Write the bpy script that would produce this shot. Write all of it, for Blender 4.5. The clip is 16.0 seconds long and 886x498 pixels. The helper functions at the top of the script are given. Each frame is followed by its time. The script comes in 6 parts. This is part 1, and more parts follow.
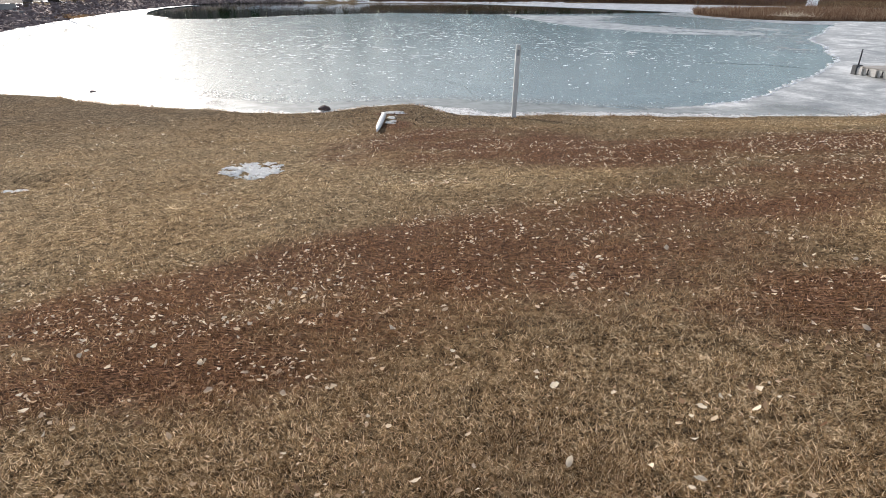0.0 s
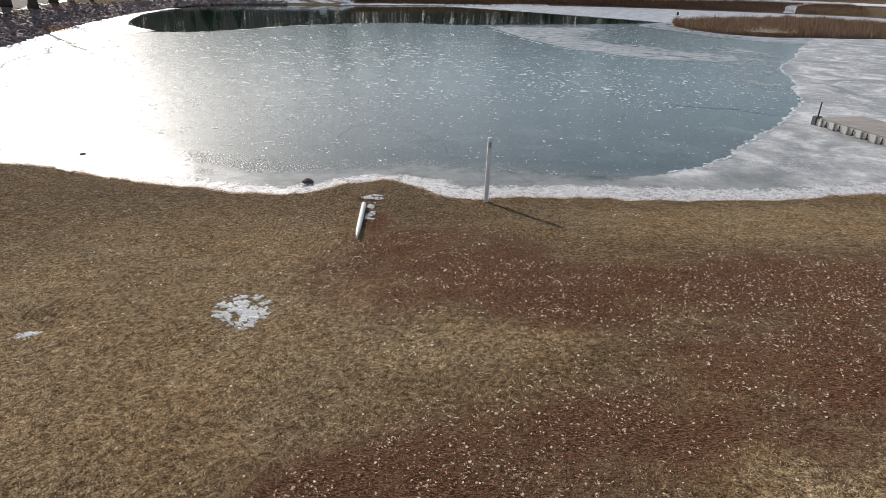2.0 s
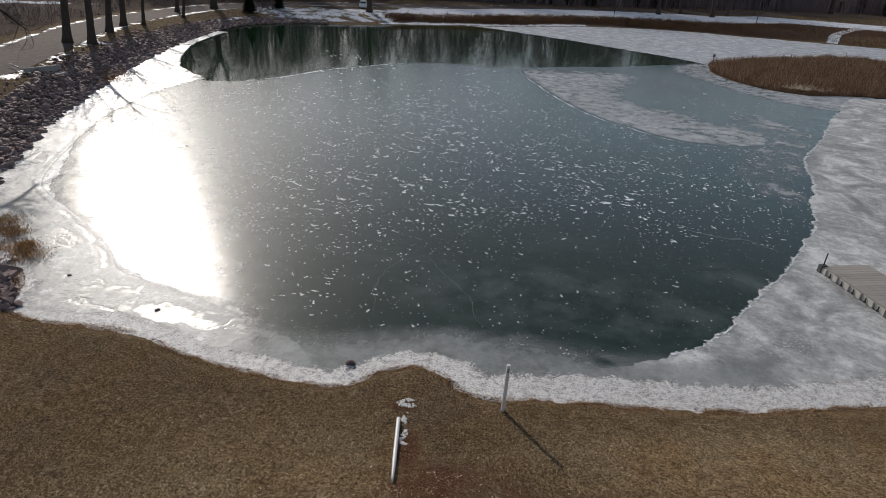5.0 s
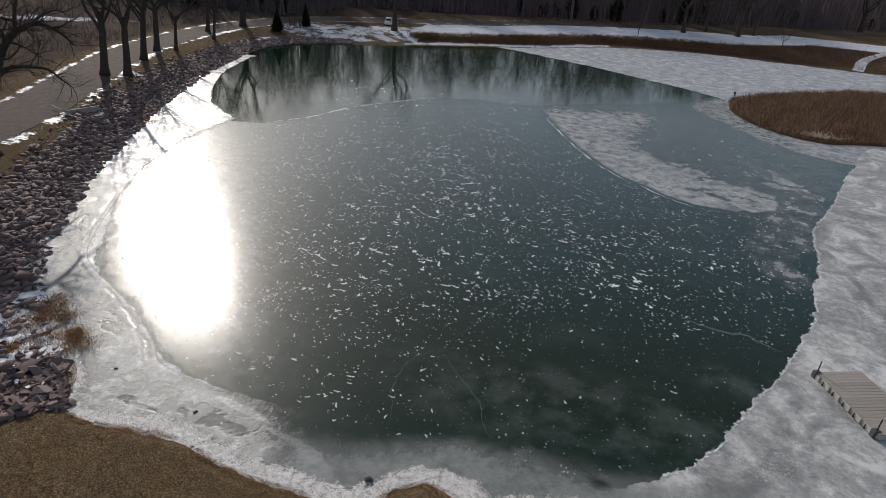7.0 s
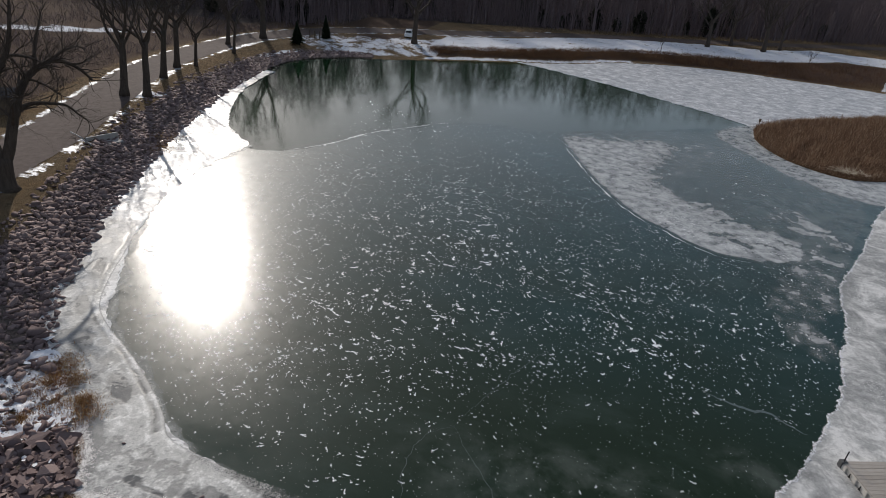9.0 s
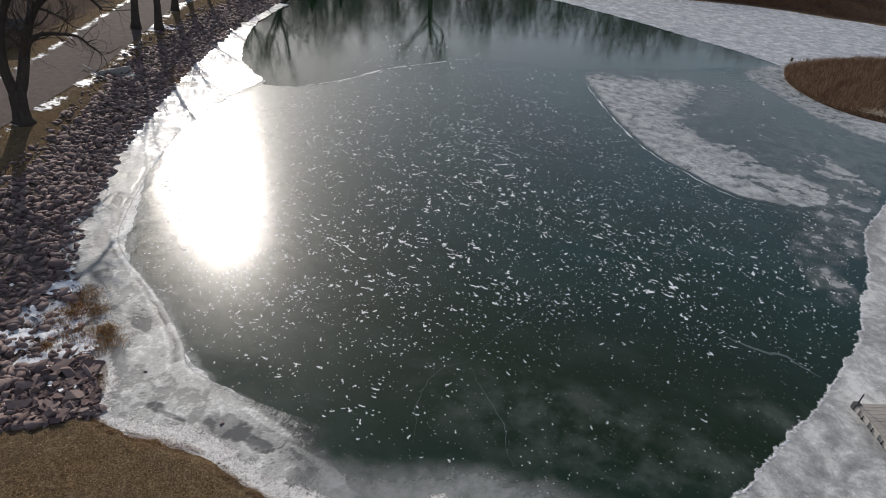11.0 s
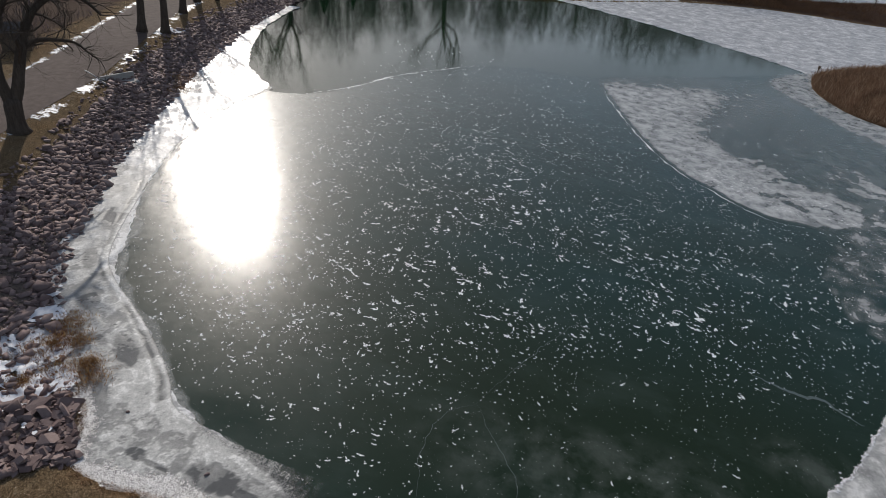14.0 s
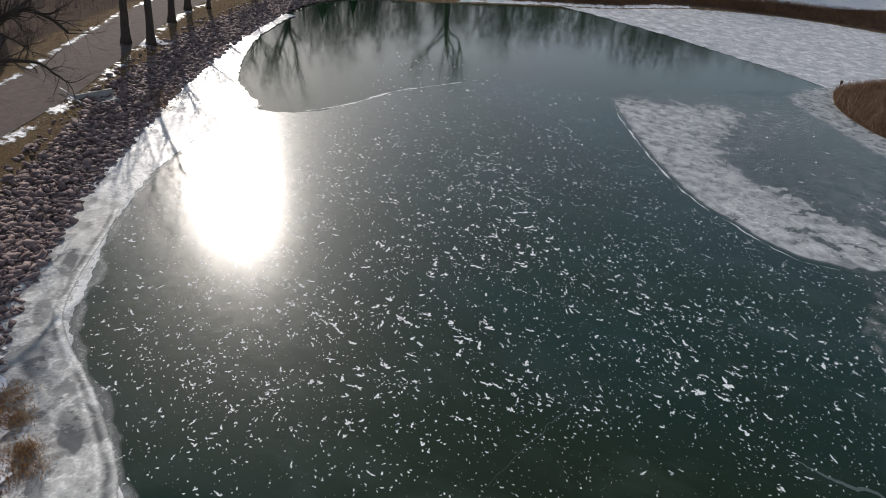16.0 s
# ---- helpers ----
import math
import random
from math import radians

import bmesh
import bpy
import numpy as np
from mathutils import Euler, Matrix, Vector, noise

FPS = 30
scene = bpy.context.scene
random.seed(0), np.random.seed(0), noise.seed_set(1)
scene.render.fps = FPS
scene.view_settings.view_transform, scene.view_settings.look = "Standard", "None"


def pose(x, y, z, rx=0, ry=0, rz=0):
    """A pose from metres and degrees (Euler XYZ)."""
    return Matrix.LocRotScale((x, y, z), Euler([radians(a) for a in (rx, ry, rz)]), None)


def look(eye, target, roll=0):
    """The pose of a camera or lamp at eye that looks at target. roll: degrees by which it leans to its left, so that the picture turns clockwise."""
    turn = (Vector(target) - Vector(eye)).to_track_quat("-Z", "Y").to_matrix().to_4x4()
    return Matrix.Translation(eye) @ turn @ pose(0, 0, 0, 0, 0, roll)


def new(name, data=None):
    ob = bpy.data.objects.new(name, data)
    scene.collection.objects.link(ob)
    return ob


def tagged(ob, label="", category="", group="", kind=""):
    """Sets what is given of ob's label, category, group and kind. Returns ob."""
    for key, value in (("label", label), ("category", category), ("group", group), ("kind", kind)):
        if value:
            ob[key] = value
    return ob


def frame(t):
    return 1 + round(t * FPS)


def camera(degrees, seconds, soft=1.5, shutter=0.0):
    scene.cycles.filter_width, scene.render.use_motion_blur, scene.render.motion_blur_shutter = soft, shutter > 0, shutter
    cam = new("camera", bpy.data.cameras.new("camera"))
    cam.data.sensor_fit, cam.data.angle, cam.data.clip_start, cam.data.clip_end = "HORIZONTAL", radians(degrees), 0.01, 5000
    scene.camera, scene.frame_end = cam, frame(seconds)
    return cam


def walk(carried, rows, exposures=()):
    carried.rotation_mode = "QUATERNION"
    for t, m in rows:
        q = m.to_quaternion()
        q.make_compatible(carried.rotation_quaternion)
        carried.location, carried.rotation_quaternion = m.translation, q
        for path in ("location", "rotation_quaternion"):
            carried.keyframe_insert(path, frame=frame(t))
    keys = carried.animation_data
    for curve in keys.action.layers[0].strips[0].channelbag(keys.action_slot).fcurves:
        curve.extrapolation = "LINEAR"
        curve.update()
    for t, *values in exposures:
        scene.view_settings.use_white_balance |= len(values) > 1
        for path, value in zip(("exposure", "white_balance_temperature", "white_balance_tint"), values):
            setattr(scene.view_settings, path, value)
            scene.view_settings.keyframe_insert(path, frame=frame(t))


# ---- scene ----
cam = camera(72.7, 16.0, 0.8)
PATH = [
    (0, (1.918, -0.028, 3.426), (1.619, 1.778, 2.622), 0.8),
    (0.5, (1.868, -0.059, 3.447), (1.643, 1.756, 2.638), 0.8),
    (1, (1.891, -0.04, 4.049), (1.666, 1.772, 3.232), 1.1),
    (1.5, (1.986, -0.049, 4.962), (1.751, 1.759, 4.139), 1.4),
    (2, (2.093, -0.011, 5.953), (1.848, 1.791, 5.122), 1.7),
    (2.5, (2.16, 0.102, 6.981), (1.906, 1.899, 6.141), 2.0),
    (3, (2.126, 0.212, 8.048), (1.86, 2.003, 7.199), 2.2),
    (3.5, (2.01, 0.271, 9.185), (1.731, 2.054, 8.324), 2.6),
    (4, (1.875, 0.357, 10.431), (1.579, 2.133, 9.561), 2.8),
    (4.5, (1.748, 0.383, 11.766), (1.437, 2.154, 10.89), 3.1),
    (7, (1.262, 0.864, 18.946), (0.887, 2.605, 18.036), 4.5),
    (7.5, (0.971, 1.596, 20.032), (0.583, 3.331, 19.115), 4.7),
    (8, (0.639, 2.539, 21.106), (0.242, 4.271, 20.186), 4.9),
    (8.5, (0.409, 3.054, 21.894), (0.002, 4.783, 20.974), 5.1),
    (9, (0.345, 3.179, 22.061), (-0.075, 4.903, 21.138), 5.2),
    (9.5, (0.366, 3.112, 22.024), (-0.065, 4.833, 21.101), 5.3),
    (9.6, (0.36, 3.127, 21.975), (-0.072, 4.848, 21.051), 5.31),
    (9.7, (0.355, 3.142, 21.926), (-0.078, 4.858, 20.993), 5.31),
    (9.8, (0.349, 3.158, 21.877), (-0.081, 4.858, 20.916), 5.32),
    (9.9, (0.344, 3.173, 21.828), (-0.082, 4.85, 20.826), 5.33),
    (10.0, (0.338, 3.188, 21.778), (-0.082, 4.841, 20.734), 5.33),
    (10.1, (0.333, 3.203, 21.729), (-0.085, 4.84, 20.658), 5.34),
    (10.2, (0.327, 3.218, 21.68), (-0.09, 4.848, 20.599), 5.35),
    (10.4, (0.316, 3.249, 21.582), (-0.103, 4.874, 20.495), 5.36),
    (12.5, (0.2, 3.567, 21.582), (-0.245, 5.186, 20.495), 5.5),
    (13, (0.101, 4.128, 21.553), (-0.351, 5.744, 20.466), 5.5),
    (13.5, (-0.157, 4.992, 21.495), (-0.616, 6.606, 20.407), 5.5),
    (14, (-0.46, 6.055, 21.54), (-0.924, 7.666, 20.449), 5.5),
    (14.5, (-0.842, 7.306, 21.577), (-1.307, 8.915, 20.485), 5.5),
    (15, (-1.21, 8.817, 21.639), (-1.68, 10.425, 20.546), 5.5),
    (15.5, (-1.594, 10.215, 21.784), (-2.067, 11.823, 20.692), 5.5),
    (16, (-1.719, 10.859, 21.807), (-2.194, 12.466, 20.715), 5.6),
]
EXPOSURES = [(0.0, 0.88, 6450, 11), (1.5, 0.64, 6450, 11), (2.5, 0.30, 6450, 11), (3.5, 0.04, 6450, 11), (4.5, -0.12, 6450, 11), (7.0, -0.15, 6450, 11), (9.0, 0.02, 6450, 11), (14.0, 0.06, 6450, 11), (16.0, 0.18, 6450, 11)]
walk(cam, [(t, look(eye, target, roll)) for t, eye, target, roll in PATH], EXPOSURES)

# ---- world, sun ----
SUN_AZ, SUN_EL = -39.0, 25.0
world = bpy.data.worlds.new("sky")
scene.world = world
world.use_nodes = True
wn = world.node_tree.nodes
wl = world.node_tree.links
sky = wn.new("ShaderNodeTexSky")
sky.sky_type = "NISHITA"
sky.sun_disc = False
sky.sun_elevation = radians(SUN_EL)
sky.sun_rotation = radians(SUN_AZ % 360)
sky.air_density, sky.dust_density, sky.ozone_density = 1.0, 0.9, 1.6
haze = wn.new("ShaderNodeHueSaturation")
haze.inputs["Saturation"].default_value = 0.68
wl.new(sky.outputs[0], haze.inputs["Color"])
wl.new(haze.outputs[0], wn["Background"].inputs[0])
wn["Background"].inputs[1].default_value = 0.10
sun = new("sun", bpy.data.lights.new("sun", "SUN"))
sun.data.energy, sun.data.angle, sun.data.color = 3.2, radians(0.55), (1.0, 0.93, 0.84)
to_sun = Vector((math.sin(radians(SUN_AZ)) * math.cos(radians(SUN_EL)), math.cos(radians(SUN_AZ)) * math.cos(radians(SUN_EL)), math.sin(radians(SUN_EL))))
sun.matrix_world = look(to_sun * 300, (0, 0, 0))

rng = np.random.default_rng(7)


# ---- material helpers ----
class Mat:
    """A node material with a few short ways to add nodes."""

    def __init__(self, name, rough=0.8, spec=0.3, metal=0.0, ior=1.45):
        self.m = bpy.data.materials.new(name)
        self.m.use_nodes = True
        self.t = self.m.node_tree
        self.p = self.t.nodes["Principled BSDF"]
        self.set("Roughness", rough)
        self.set("Specular IOR Level", spec)
        self.set("Metallic", metal)
        self.set("IOR", ior)
        self.co = self.t.nodes.new("ShaderNodeTexCoord").outputs["Object"]

    def set(self, key, value):
        s = self.p.inputs[key]
        if hasattr(value, "is_output"):
            self.t.links.new(value, s)
        else:
            s.default_value = value if not isinstance(value, tuple) else (*value[:3], 1.0)

    def node(self, kind, **ins):
        n = self.t.nodes.new(kind)
        for k, v in ins.items():
            s = n.inputs[k.replace("_", " ")]
            if hasattr(v, "is_output"):
                self.t.links.new(v, s)
            else:
                s.default_value = v
        return n

    def noise(self, scale, detail=4.0, rough=0.6, co=None, distort=0.0):
        n = self.node("ShaderNodeTexNoise", Vector=co or self.co, Scale=scale, Detail=detail, Roughness=rough, Distortion=distort)
        return n.outputs["Fac"]

    def stretch(self, x, y, z, turn=0.0):
        n = self.node("ShaderNodeMapping", Vector=self.co)
        n.inputs["Scale"].default_value = (x, y, z)
        n.inputs["Rotation"].default_value = (0, 0, radians(turn))
        return n.outputs[0]

    def ramp(self, fac, *stops):
        n = self.t.nodes.new("ShaderNodeValToRGB")
        self.t.links.new(fac, n.inputs[0])
        e = n.color_ramp.elements
        while len(e) < len(stops):
            e.new(0.5)
        for el, (pos, c) in zip(e, stops):
            el.position = pos
            el.color = (*c, 1) if isinstance(c, tuple) else (c, c, c, 1)
        return n.outputs[0]

    def mix(self, fac, a, b, blend="MIX"):
        n = self.t.nodes.new("ShaderNodeMix")
        n.data_type = "RGBA"
        n.blend_type = blend
        for s, v in ((n.inputs[0], fac), (n.inputs[6], a), (n.inputs[7], b)):
            if hasattr(v, "is_output"):
                self.t.links.new(v, s)
            elif isinstance(v, tuple):
                s.default_value = (*v[:3], 1)
            else:
                s.default_value = v if s.type == "VALUE" else (v, v, v, 1)
        return n.outputs[2]

    def math(self, op, a, b=0.0, c=0.0):
        n = self.t.nodes.new("ShaderNodeMath")
        n.operation = op
        for s, v in zip(n.inputs, (a, b, c)):
            if hasattr(v, "is_output"):
                self.t.links.new(v, s)
            else:
                s.default_value = v
        return n.outputs[0]

    def attr(self, name):
        n = self.t.nodes.new("ShaderNodeAttribute")
        n.attribute_name = name
        return n.outputs["Fac"]

    def spot(self, x, y, rx, ry, inner=0.6, outer=1.2):
        """One inside an ellipse on the plan, falling to nothing outside it."""
        d = self.node("ShaderNodeVectorMath", Vector=self.co)
        d.operation = "SUBTRACT"
        d.inputs[1].default_value = (x, y, 0)
        e = self.node("ShaderNodeVectorMath", Vector=d.outputs[0])
        e.operation = "MULTIPLY"
        e.inputs[1].default_value = (1 / rx, 1 / ry, 0)
        n = self.node("ShaderNodeVectorMath", Vector=e.outputs[0])
        n.operation = "LENGTH"
        return self.ramp(self.math("MULTIPLY", n.outputs["Value"], 0.5), (inner / 2, 1.0), (outer / 2, 0.0))

    def bump(self, height, strength=0.3, distance=0.02):
        n = self.node("ShaderNodeBump", Height=height, Strength=strength, Distance=distance)
        self.set("Normal", n.outputs[0])

    def random(self):
        return self.t.nodes.new("ShaderNodeObjectInfo").outputs["Random"]

    def island(self):
        return self.t.nodes.new("ShaderNodeNewGeometry").outputs["Random Per Island"]


def plain(name, colour, rough=0.6, spec=0.3, metal=0.0, scale=8.0, vary=0.25, bump=0.1):
    m = Mat(name, rough, spec, metal)
    dark = tuple(c * (1 - vary) for c in colour)
    pale = tuple(min(1, c * (1 + vary)) for c in colour)
    n = m.mix(0.5, m.noise(scale, 5), m.noise(scale * 7, 3))
    m.set("Base Color", m.ramp(n, (0.35, dark), (0.65, pale)))
    m.bump(n, bump)
    return m.m


# ---- materials ----
def ground_material():
    m = Mat("ground", 0.95, 0.03)
    big, mid = m.noise(0.35, 4), m.noise(2.6, 5, 0.65)
    fine = m.mix(0.5, m.noise(55, 3, 0.7), m.noise(13, 5, 0.8))
    streak = m.noise(22, 4, 0.7, m.stretch(1, 4, 1, 25))
    tan = m.ramp(fine, (0.41, (0.034, 0.022, 0.013)), (0.48, (0.180, 0.122, 0.071)), (0.55, (0.36, 0.257, 0.158)), (0.61, (0.76, 0.58, 0.40)))
    olive = m.ramp(fine, (0.41, (0.028, 0.019, 0.011)), (0.5, (0.142, 0.097, 0.056)), (0.61, (0.50, 0.365, 0.23)))
    col = m.mix(m.ramp(mid, (0.38, 0.0), (0.62, 1.0)), tan, olive)
    col = m.mix(m.attr("bleach"), col, m.mix(1.0, col, (1.48, 1.50, 1.48), "MULTIPLY"))
    red = m.ramp(streak, (0.39, (0.018, 0.009, 0.006)), (0.5, (0.112, 0.052, 0.034)), (0.61, (0.42, 0.24, 0.155)))
    edge = m.math("ADD", m.attr("litter"), m.math("MULTIPLY", m.math("SUBTRACT", m.mix(0.6, mid, m.noise(0.8, 4)), 0.5), 2.2))
    col = m.mix(m.ramp(edge, (0.15, 0.0), (0.85, 0.92)), col, red)
    col = m.mix(m.ramp(big, (0.35, 0.0), (0.7, 0.35)), col, m.mix(1.0, col, (0.70, 0.64, 0.55), "MULTIPLY"))
    col = m.mix(m.ramp(m.noise(0.55, 4, 0.6), (0.42, 0.0), (0.62, 0.6)), col, m.mix(1.0, col, (1.06, 0.96, 0.84), "MULTIPLY"))
    col = m.mix(1.0, col, (0.78, 0.80, 0.785), "MULTIPLY")
    rough = m.ramp(m.noise(5, 5, 0.7), (0.3, (0.038, 0.026, 0.021)), (0.55, (0.090, 0.061, 0.048)), (0.75, (0.165, 0.118, 0.092)))
    col = m.mix(m.attr("rough"), col, rough)
    woods = m.ramp(m.noise(1.6, 5, 0.7), (0.3, (0.022, 0.018, 0.018)), (0.7, (0.085, 0.070, 0.066)))
    col = m.mix(m.attr("woods"), col, woods)
    gravel = m.ramp(m.noise(9, 5, 0.8), (0.3, (0.075, 0.060, 0.051)), (0.7, (0.24, 0.195, 0.165)))
    col = m.mix(m.attr("stony"), col, gravel)
    sn = m.math("ADD", m.attr("snow"), m.math("MULTIPLY", m.math("SUBTRACT", m.mix(0.45, m.noise(0.42, 5, 0.6), m.noise(2.3, 6, 0.75)), 0.5), 2.6))
    col = m.mix(m.ramp(sn, (0.45, 0.0), (0.60, 1.0)), col, m.ramp(m.noise(6, 4), (0.3, (0.62, 0.64, 0.68)), (0.7, (0.80, 0.81, 0.83))))
    m.set("Base Color", col)
    m.bump(m.mix(0.5, fine, m.noise(8, 5, 0.7)), 1.0, 0.11)
    return m.m


def clear_ice_material():
    m = Mat("clear_ice", 0.2, 0.5, 0.0, 1.31)
    lay = m.stretch(1.0, 1.35, 1.0, 24)
    torn = m.math("SUBTRACT", m.noise(5.5, 4, 0.75, lay), 0.5)

    def flecks(scale, share, small, large, tear):
        v = m.node("ShaderNodeTexVoronoi", Vector=lay, Scale=scale, Randomness=1.0)
        pick = m.node("ShaderNodeSeparateColor", Color=v.outputs["Color"])
        size = m.math("MULTIPLY_ADD", m.math("POWER", pick.outputs[1], 2.5), large - small, small)
        size = m.math("MULTIPLY", size, m.math("GREATER_THAN", pick.outputs[0], 1 - share))
        d = m.math("MULTIPLY_ADD", torn, tear, v.outputs["Distance"])
        return m.ramp(m.math("SUBTRACT", size, d), (0.0, 0.0), (0.035, 1.0))

    f = m.math("MAXIMUM", m.math("MULTIPLY", flecks(2.6, 0.4, 0.02, 0.16, 0.9), 0.8), m.math("MULTIPLY", flecks(7.5, 0.34, 0.07, 0.24, 0.6), 0.75))
    f = m.math("MULTIPLY", f, m.ramp(m.noise(14, 3, 0.7), (0.36, 0.55), (0.55, 1.0)))
    f = m.math("MULTIPLY", f, m.math("MAXIMUM", m.math("MAXIMUM", m.spot(-4, 40, 21, 15), m.spot(8, 40, 7, 9)), 0.4))
    deep = m.ramp(m.noise(0.05, 3), (0.35, (0.004, 0.017, 0.007)), (0.5, (0.003, 0.022, 0.015)), (0.68, (0.004, 0.027, 0.026)))
    deep = m.mix(m.spot(5, 27, 26, 10, 0.3, 1.3), deep, (0.007, 0.017, 0.005))
    wisp = m.ramp(m.noise(0.16, 8, 0.68, m.stretch(1, 2.0, 1, 30), 0.4), (0.50, 0.0), (0.78, 0.08))
    col = m.mix(wisp, deep, (0.22, 0.30, 0.29))
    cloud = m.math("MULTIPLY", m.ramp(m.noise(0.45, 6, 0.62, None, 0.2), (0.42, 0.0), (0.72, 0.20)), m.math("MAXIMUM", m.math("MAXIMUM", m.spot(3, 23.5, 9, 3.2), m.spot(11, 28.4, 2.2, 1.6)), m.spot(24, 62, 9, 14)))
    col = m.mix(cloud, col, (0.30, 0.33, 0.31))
    col = m.mix(f, col, (0.86, 0.89, 0.89))
    m.set("Base Color", col)
    m.set("Roughness", m.mix(f, m.ramp(m.mix(0.6, m.noise(1.3, 5, 0.7), m.noise(11, 5, 0.8)), (0.36, 0.14), (0.64, 0.23)), 0.6))
    smooth_corner = m.spot(-13.9, 21.0, 2.6, 1.2, 0.4, 1.25)
    m.set("Coat Weight", m.mix(smooth_corner, 0.24, 0.05))
    m.set("Sheen Weight", 0.15)
    m.set("Sheen Roughness", 0.26)
    m.set("Sheen Tint", (0.52, 0.84, 0.92))
    m.set("Coat Roughness", 0.45)
    m.set("Coat IOR", 1.31)
    m.bump(m.mix(0.3, m.noise(12, 5, 0.85), m.noise(3.5, 3)), 0.42, 0.012)
    return m.m


def white_ice_material(name, a, b, c, rough=0.42, bump=0.25, grain=14.0, spread=0.12, large=0.2):
    """Snow-grey ice: three tones, mottled at three sizes."""
    m = Mat(name, rough, 0.5, 0.0, 1.31)
    n = m.mix(0.35, m.noise(large, 5, 0.6, None, 0.8), m.noise(2.6, 6, 0.75))
    col = m.ramp(n, (0.5 - spread, a), (0.5, b), (0.5 + spread, c))
    speck = m.ramp(m.noise(5.5, 3, 0.6), (0.66, 0.0), (0.72, 0.55))
    col = m.mix(speck, col, tuple(0.45 * v for v in a))
    crumb = m.math("MULTIPLY", m.ramp(m.noise(9, 4, 0.75), (0.55, 0.0), (0.62, 1.0)), m.ramp(m.noise(0.33, 4), (0.5, 0.0), (0.62, 0.8)))
    col = m.mix(crumb, col, (0.78, 0.78, 0.76))
    g = m.noise(grain, 4, 0.7)
    col = m.mix(m.ramp(g, (0.35, 0.0), (0.7, 0.5)), col, m.mix(1.0, col, (0.78, 0.78, 0.78), "MULTIPLY"))
    m.set("Base Color", col)
    m.set("Roughness", m.ramp(n, (0.35, rough * 0.75), (0.65, rough * 1.3)))
    m.bump(m.mix(0.5, g, m.noise(2.5, 5)), bump, 0.05)
    return m.m


def shelf_material():
    """Shore ice frozen in lobes: smooth grey, milky and white, with pale rims."""
    m = Mat("shelf_ice", 0.4, 0.5, 0.0, 1.31)
    n = m.mix(0.25, m.noise(0.38, 4, 0.55, None, 0.9), m.noise(2.2, 6, 0.75))
    col = m.ramp(n, (0.40, (0.20, 0.205, 0.21)), (0.455, (0.30, 0.305, 0.31)), (0.485, (0.55, 0.55, 0.54)), (0.525, (0.42, 0.42, 0.415)), (0.57, (0.50, 0.50, 0.49)), (0.60, (0.72, 0.72, 0.71)), (0.66, (0.60, 0.60, 0.59)))
    lobes = m.noise(0.8, 6, 0.66, m.stretch(1, 1.4, 1, -50), 0.9)
    col = m.mix(m.ramp(lobes, (0.39, 0.7), (0.46, 0.0)), col, (0.19, 0.195, 0.20))
    col = m.mix(m.ramp(lobes, (0.45, 0.0), (0.47, 0.5), (0.58, 0.0)), col, (0.84, 0.84, 0.83))
    g = m.noise(9, 5, 0.75)
    col = m.mix(m.ramp(g, (0.38, 0.0), (0.66, 0.55)), col, m.mix(1.0, col, (0.78, 0.78, 0.79), "MULTIPLY"))
    col = m.mix(m.ramp(m.noise(7, 4, 0.8), (0.62, 0.0), (0.68, 0.7)), col, (0.80, 0.80, 0.79))
    m.set("Base Color", col)
    m.set("Roughness", m.ramp(n, (0.44, 0.26), (0.52, 0.5)))
    m.bump(m.mix(0.5, g, lobes), 0.3, 0.05)
    return m.m


def shore_ice_material():
    """Frozen shore ice: tone from the sheet, with grain, pits and crumbs."""
    m = Mat("shore_ice", 0.45, 0.5, 0.0, 1.31)
    n = m.mix(0.5, m.noise(2.4, 6, 0.7), m.noise(10, 5, 0.8))
    k = m.math("ADD", m.attr("tone"), m.math("MULTIPLY", m.math("SUBTRACT", n, 0.5), m.math("MULTIPLY_ADD", m.attr("tone"), 2.1, 0.05)))
    col = m.ramp(k, (0.0, (0.10, 0.102, 0.102)), (0.25, (0.16, 0.162, 0.158)), (0.5, (0.30, 0.30, 0.288)), (0.8, (0.53, 0.525, 0.50)), (1.0, (0.78, 0.77, 0.74)))
    col = m.mix(m.ramp(m.noise(19, 3, 0.6), (0.62, 0.0), (0.69, 0.6)), col, m.mix(1.0, col, (0.45, 0.45, 0.46), "MULTIPLY"))
    m.set("Base Color", col)
    m.set("Roughness", m.ramp(k, (0.2, 0.25), (0.5, 0.5)))
    a = m.math("ADD", m.attr("cover"), m.math("MULTIPLY", m.math("SUBTRACT", m.mix(0.6, m.noise(3.5, 6, 0.75), m.noise(16, 3, 0.7)), 0.5), 1.5))
    m.set("Alpha", m.ramp(a, (0.3, 0.0), (0.75, 1.0)))
    m.bump(m.mix(0.6, n, m.attr("tone")), 0.45, 0.05)
    return m.m


def film_material(name, pale, mottle, lo, hi, most):
    """A milky film that lets the ice below show through."""
    m = Mat(name, 0.5, 0.4, 0.0, 1.31)
    n = m.mix(0.5, m.noise(0.5, 6, 0.65, m.stretch(1, 1.15, 1, 30), 0.4), m.noise(2.2, 6, 0.75))
    k = m.math("ADD", m.attr("frost"), m.math("MULTIPLY", m.math("SUBTRACT", n, 0.5), mottle))
    m.set("Base Color", m.ramp(n, (0.35, tuple(0.6 * c for c in pale)), (0.65, pale)))
    m.set("Alpha", m.ramp(k, (lo, 0.0), (hi, most)))
    m.bump(n, 0.2, 0.03)
    return m.m


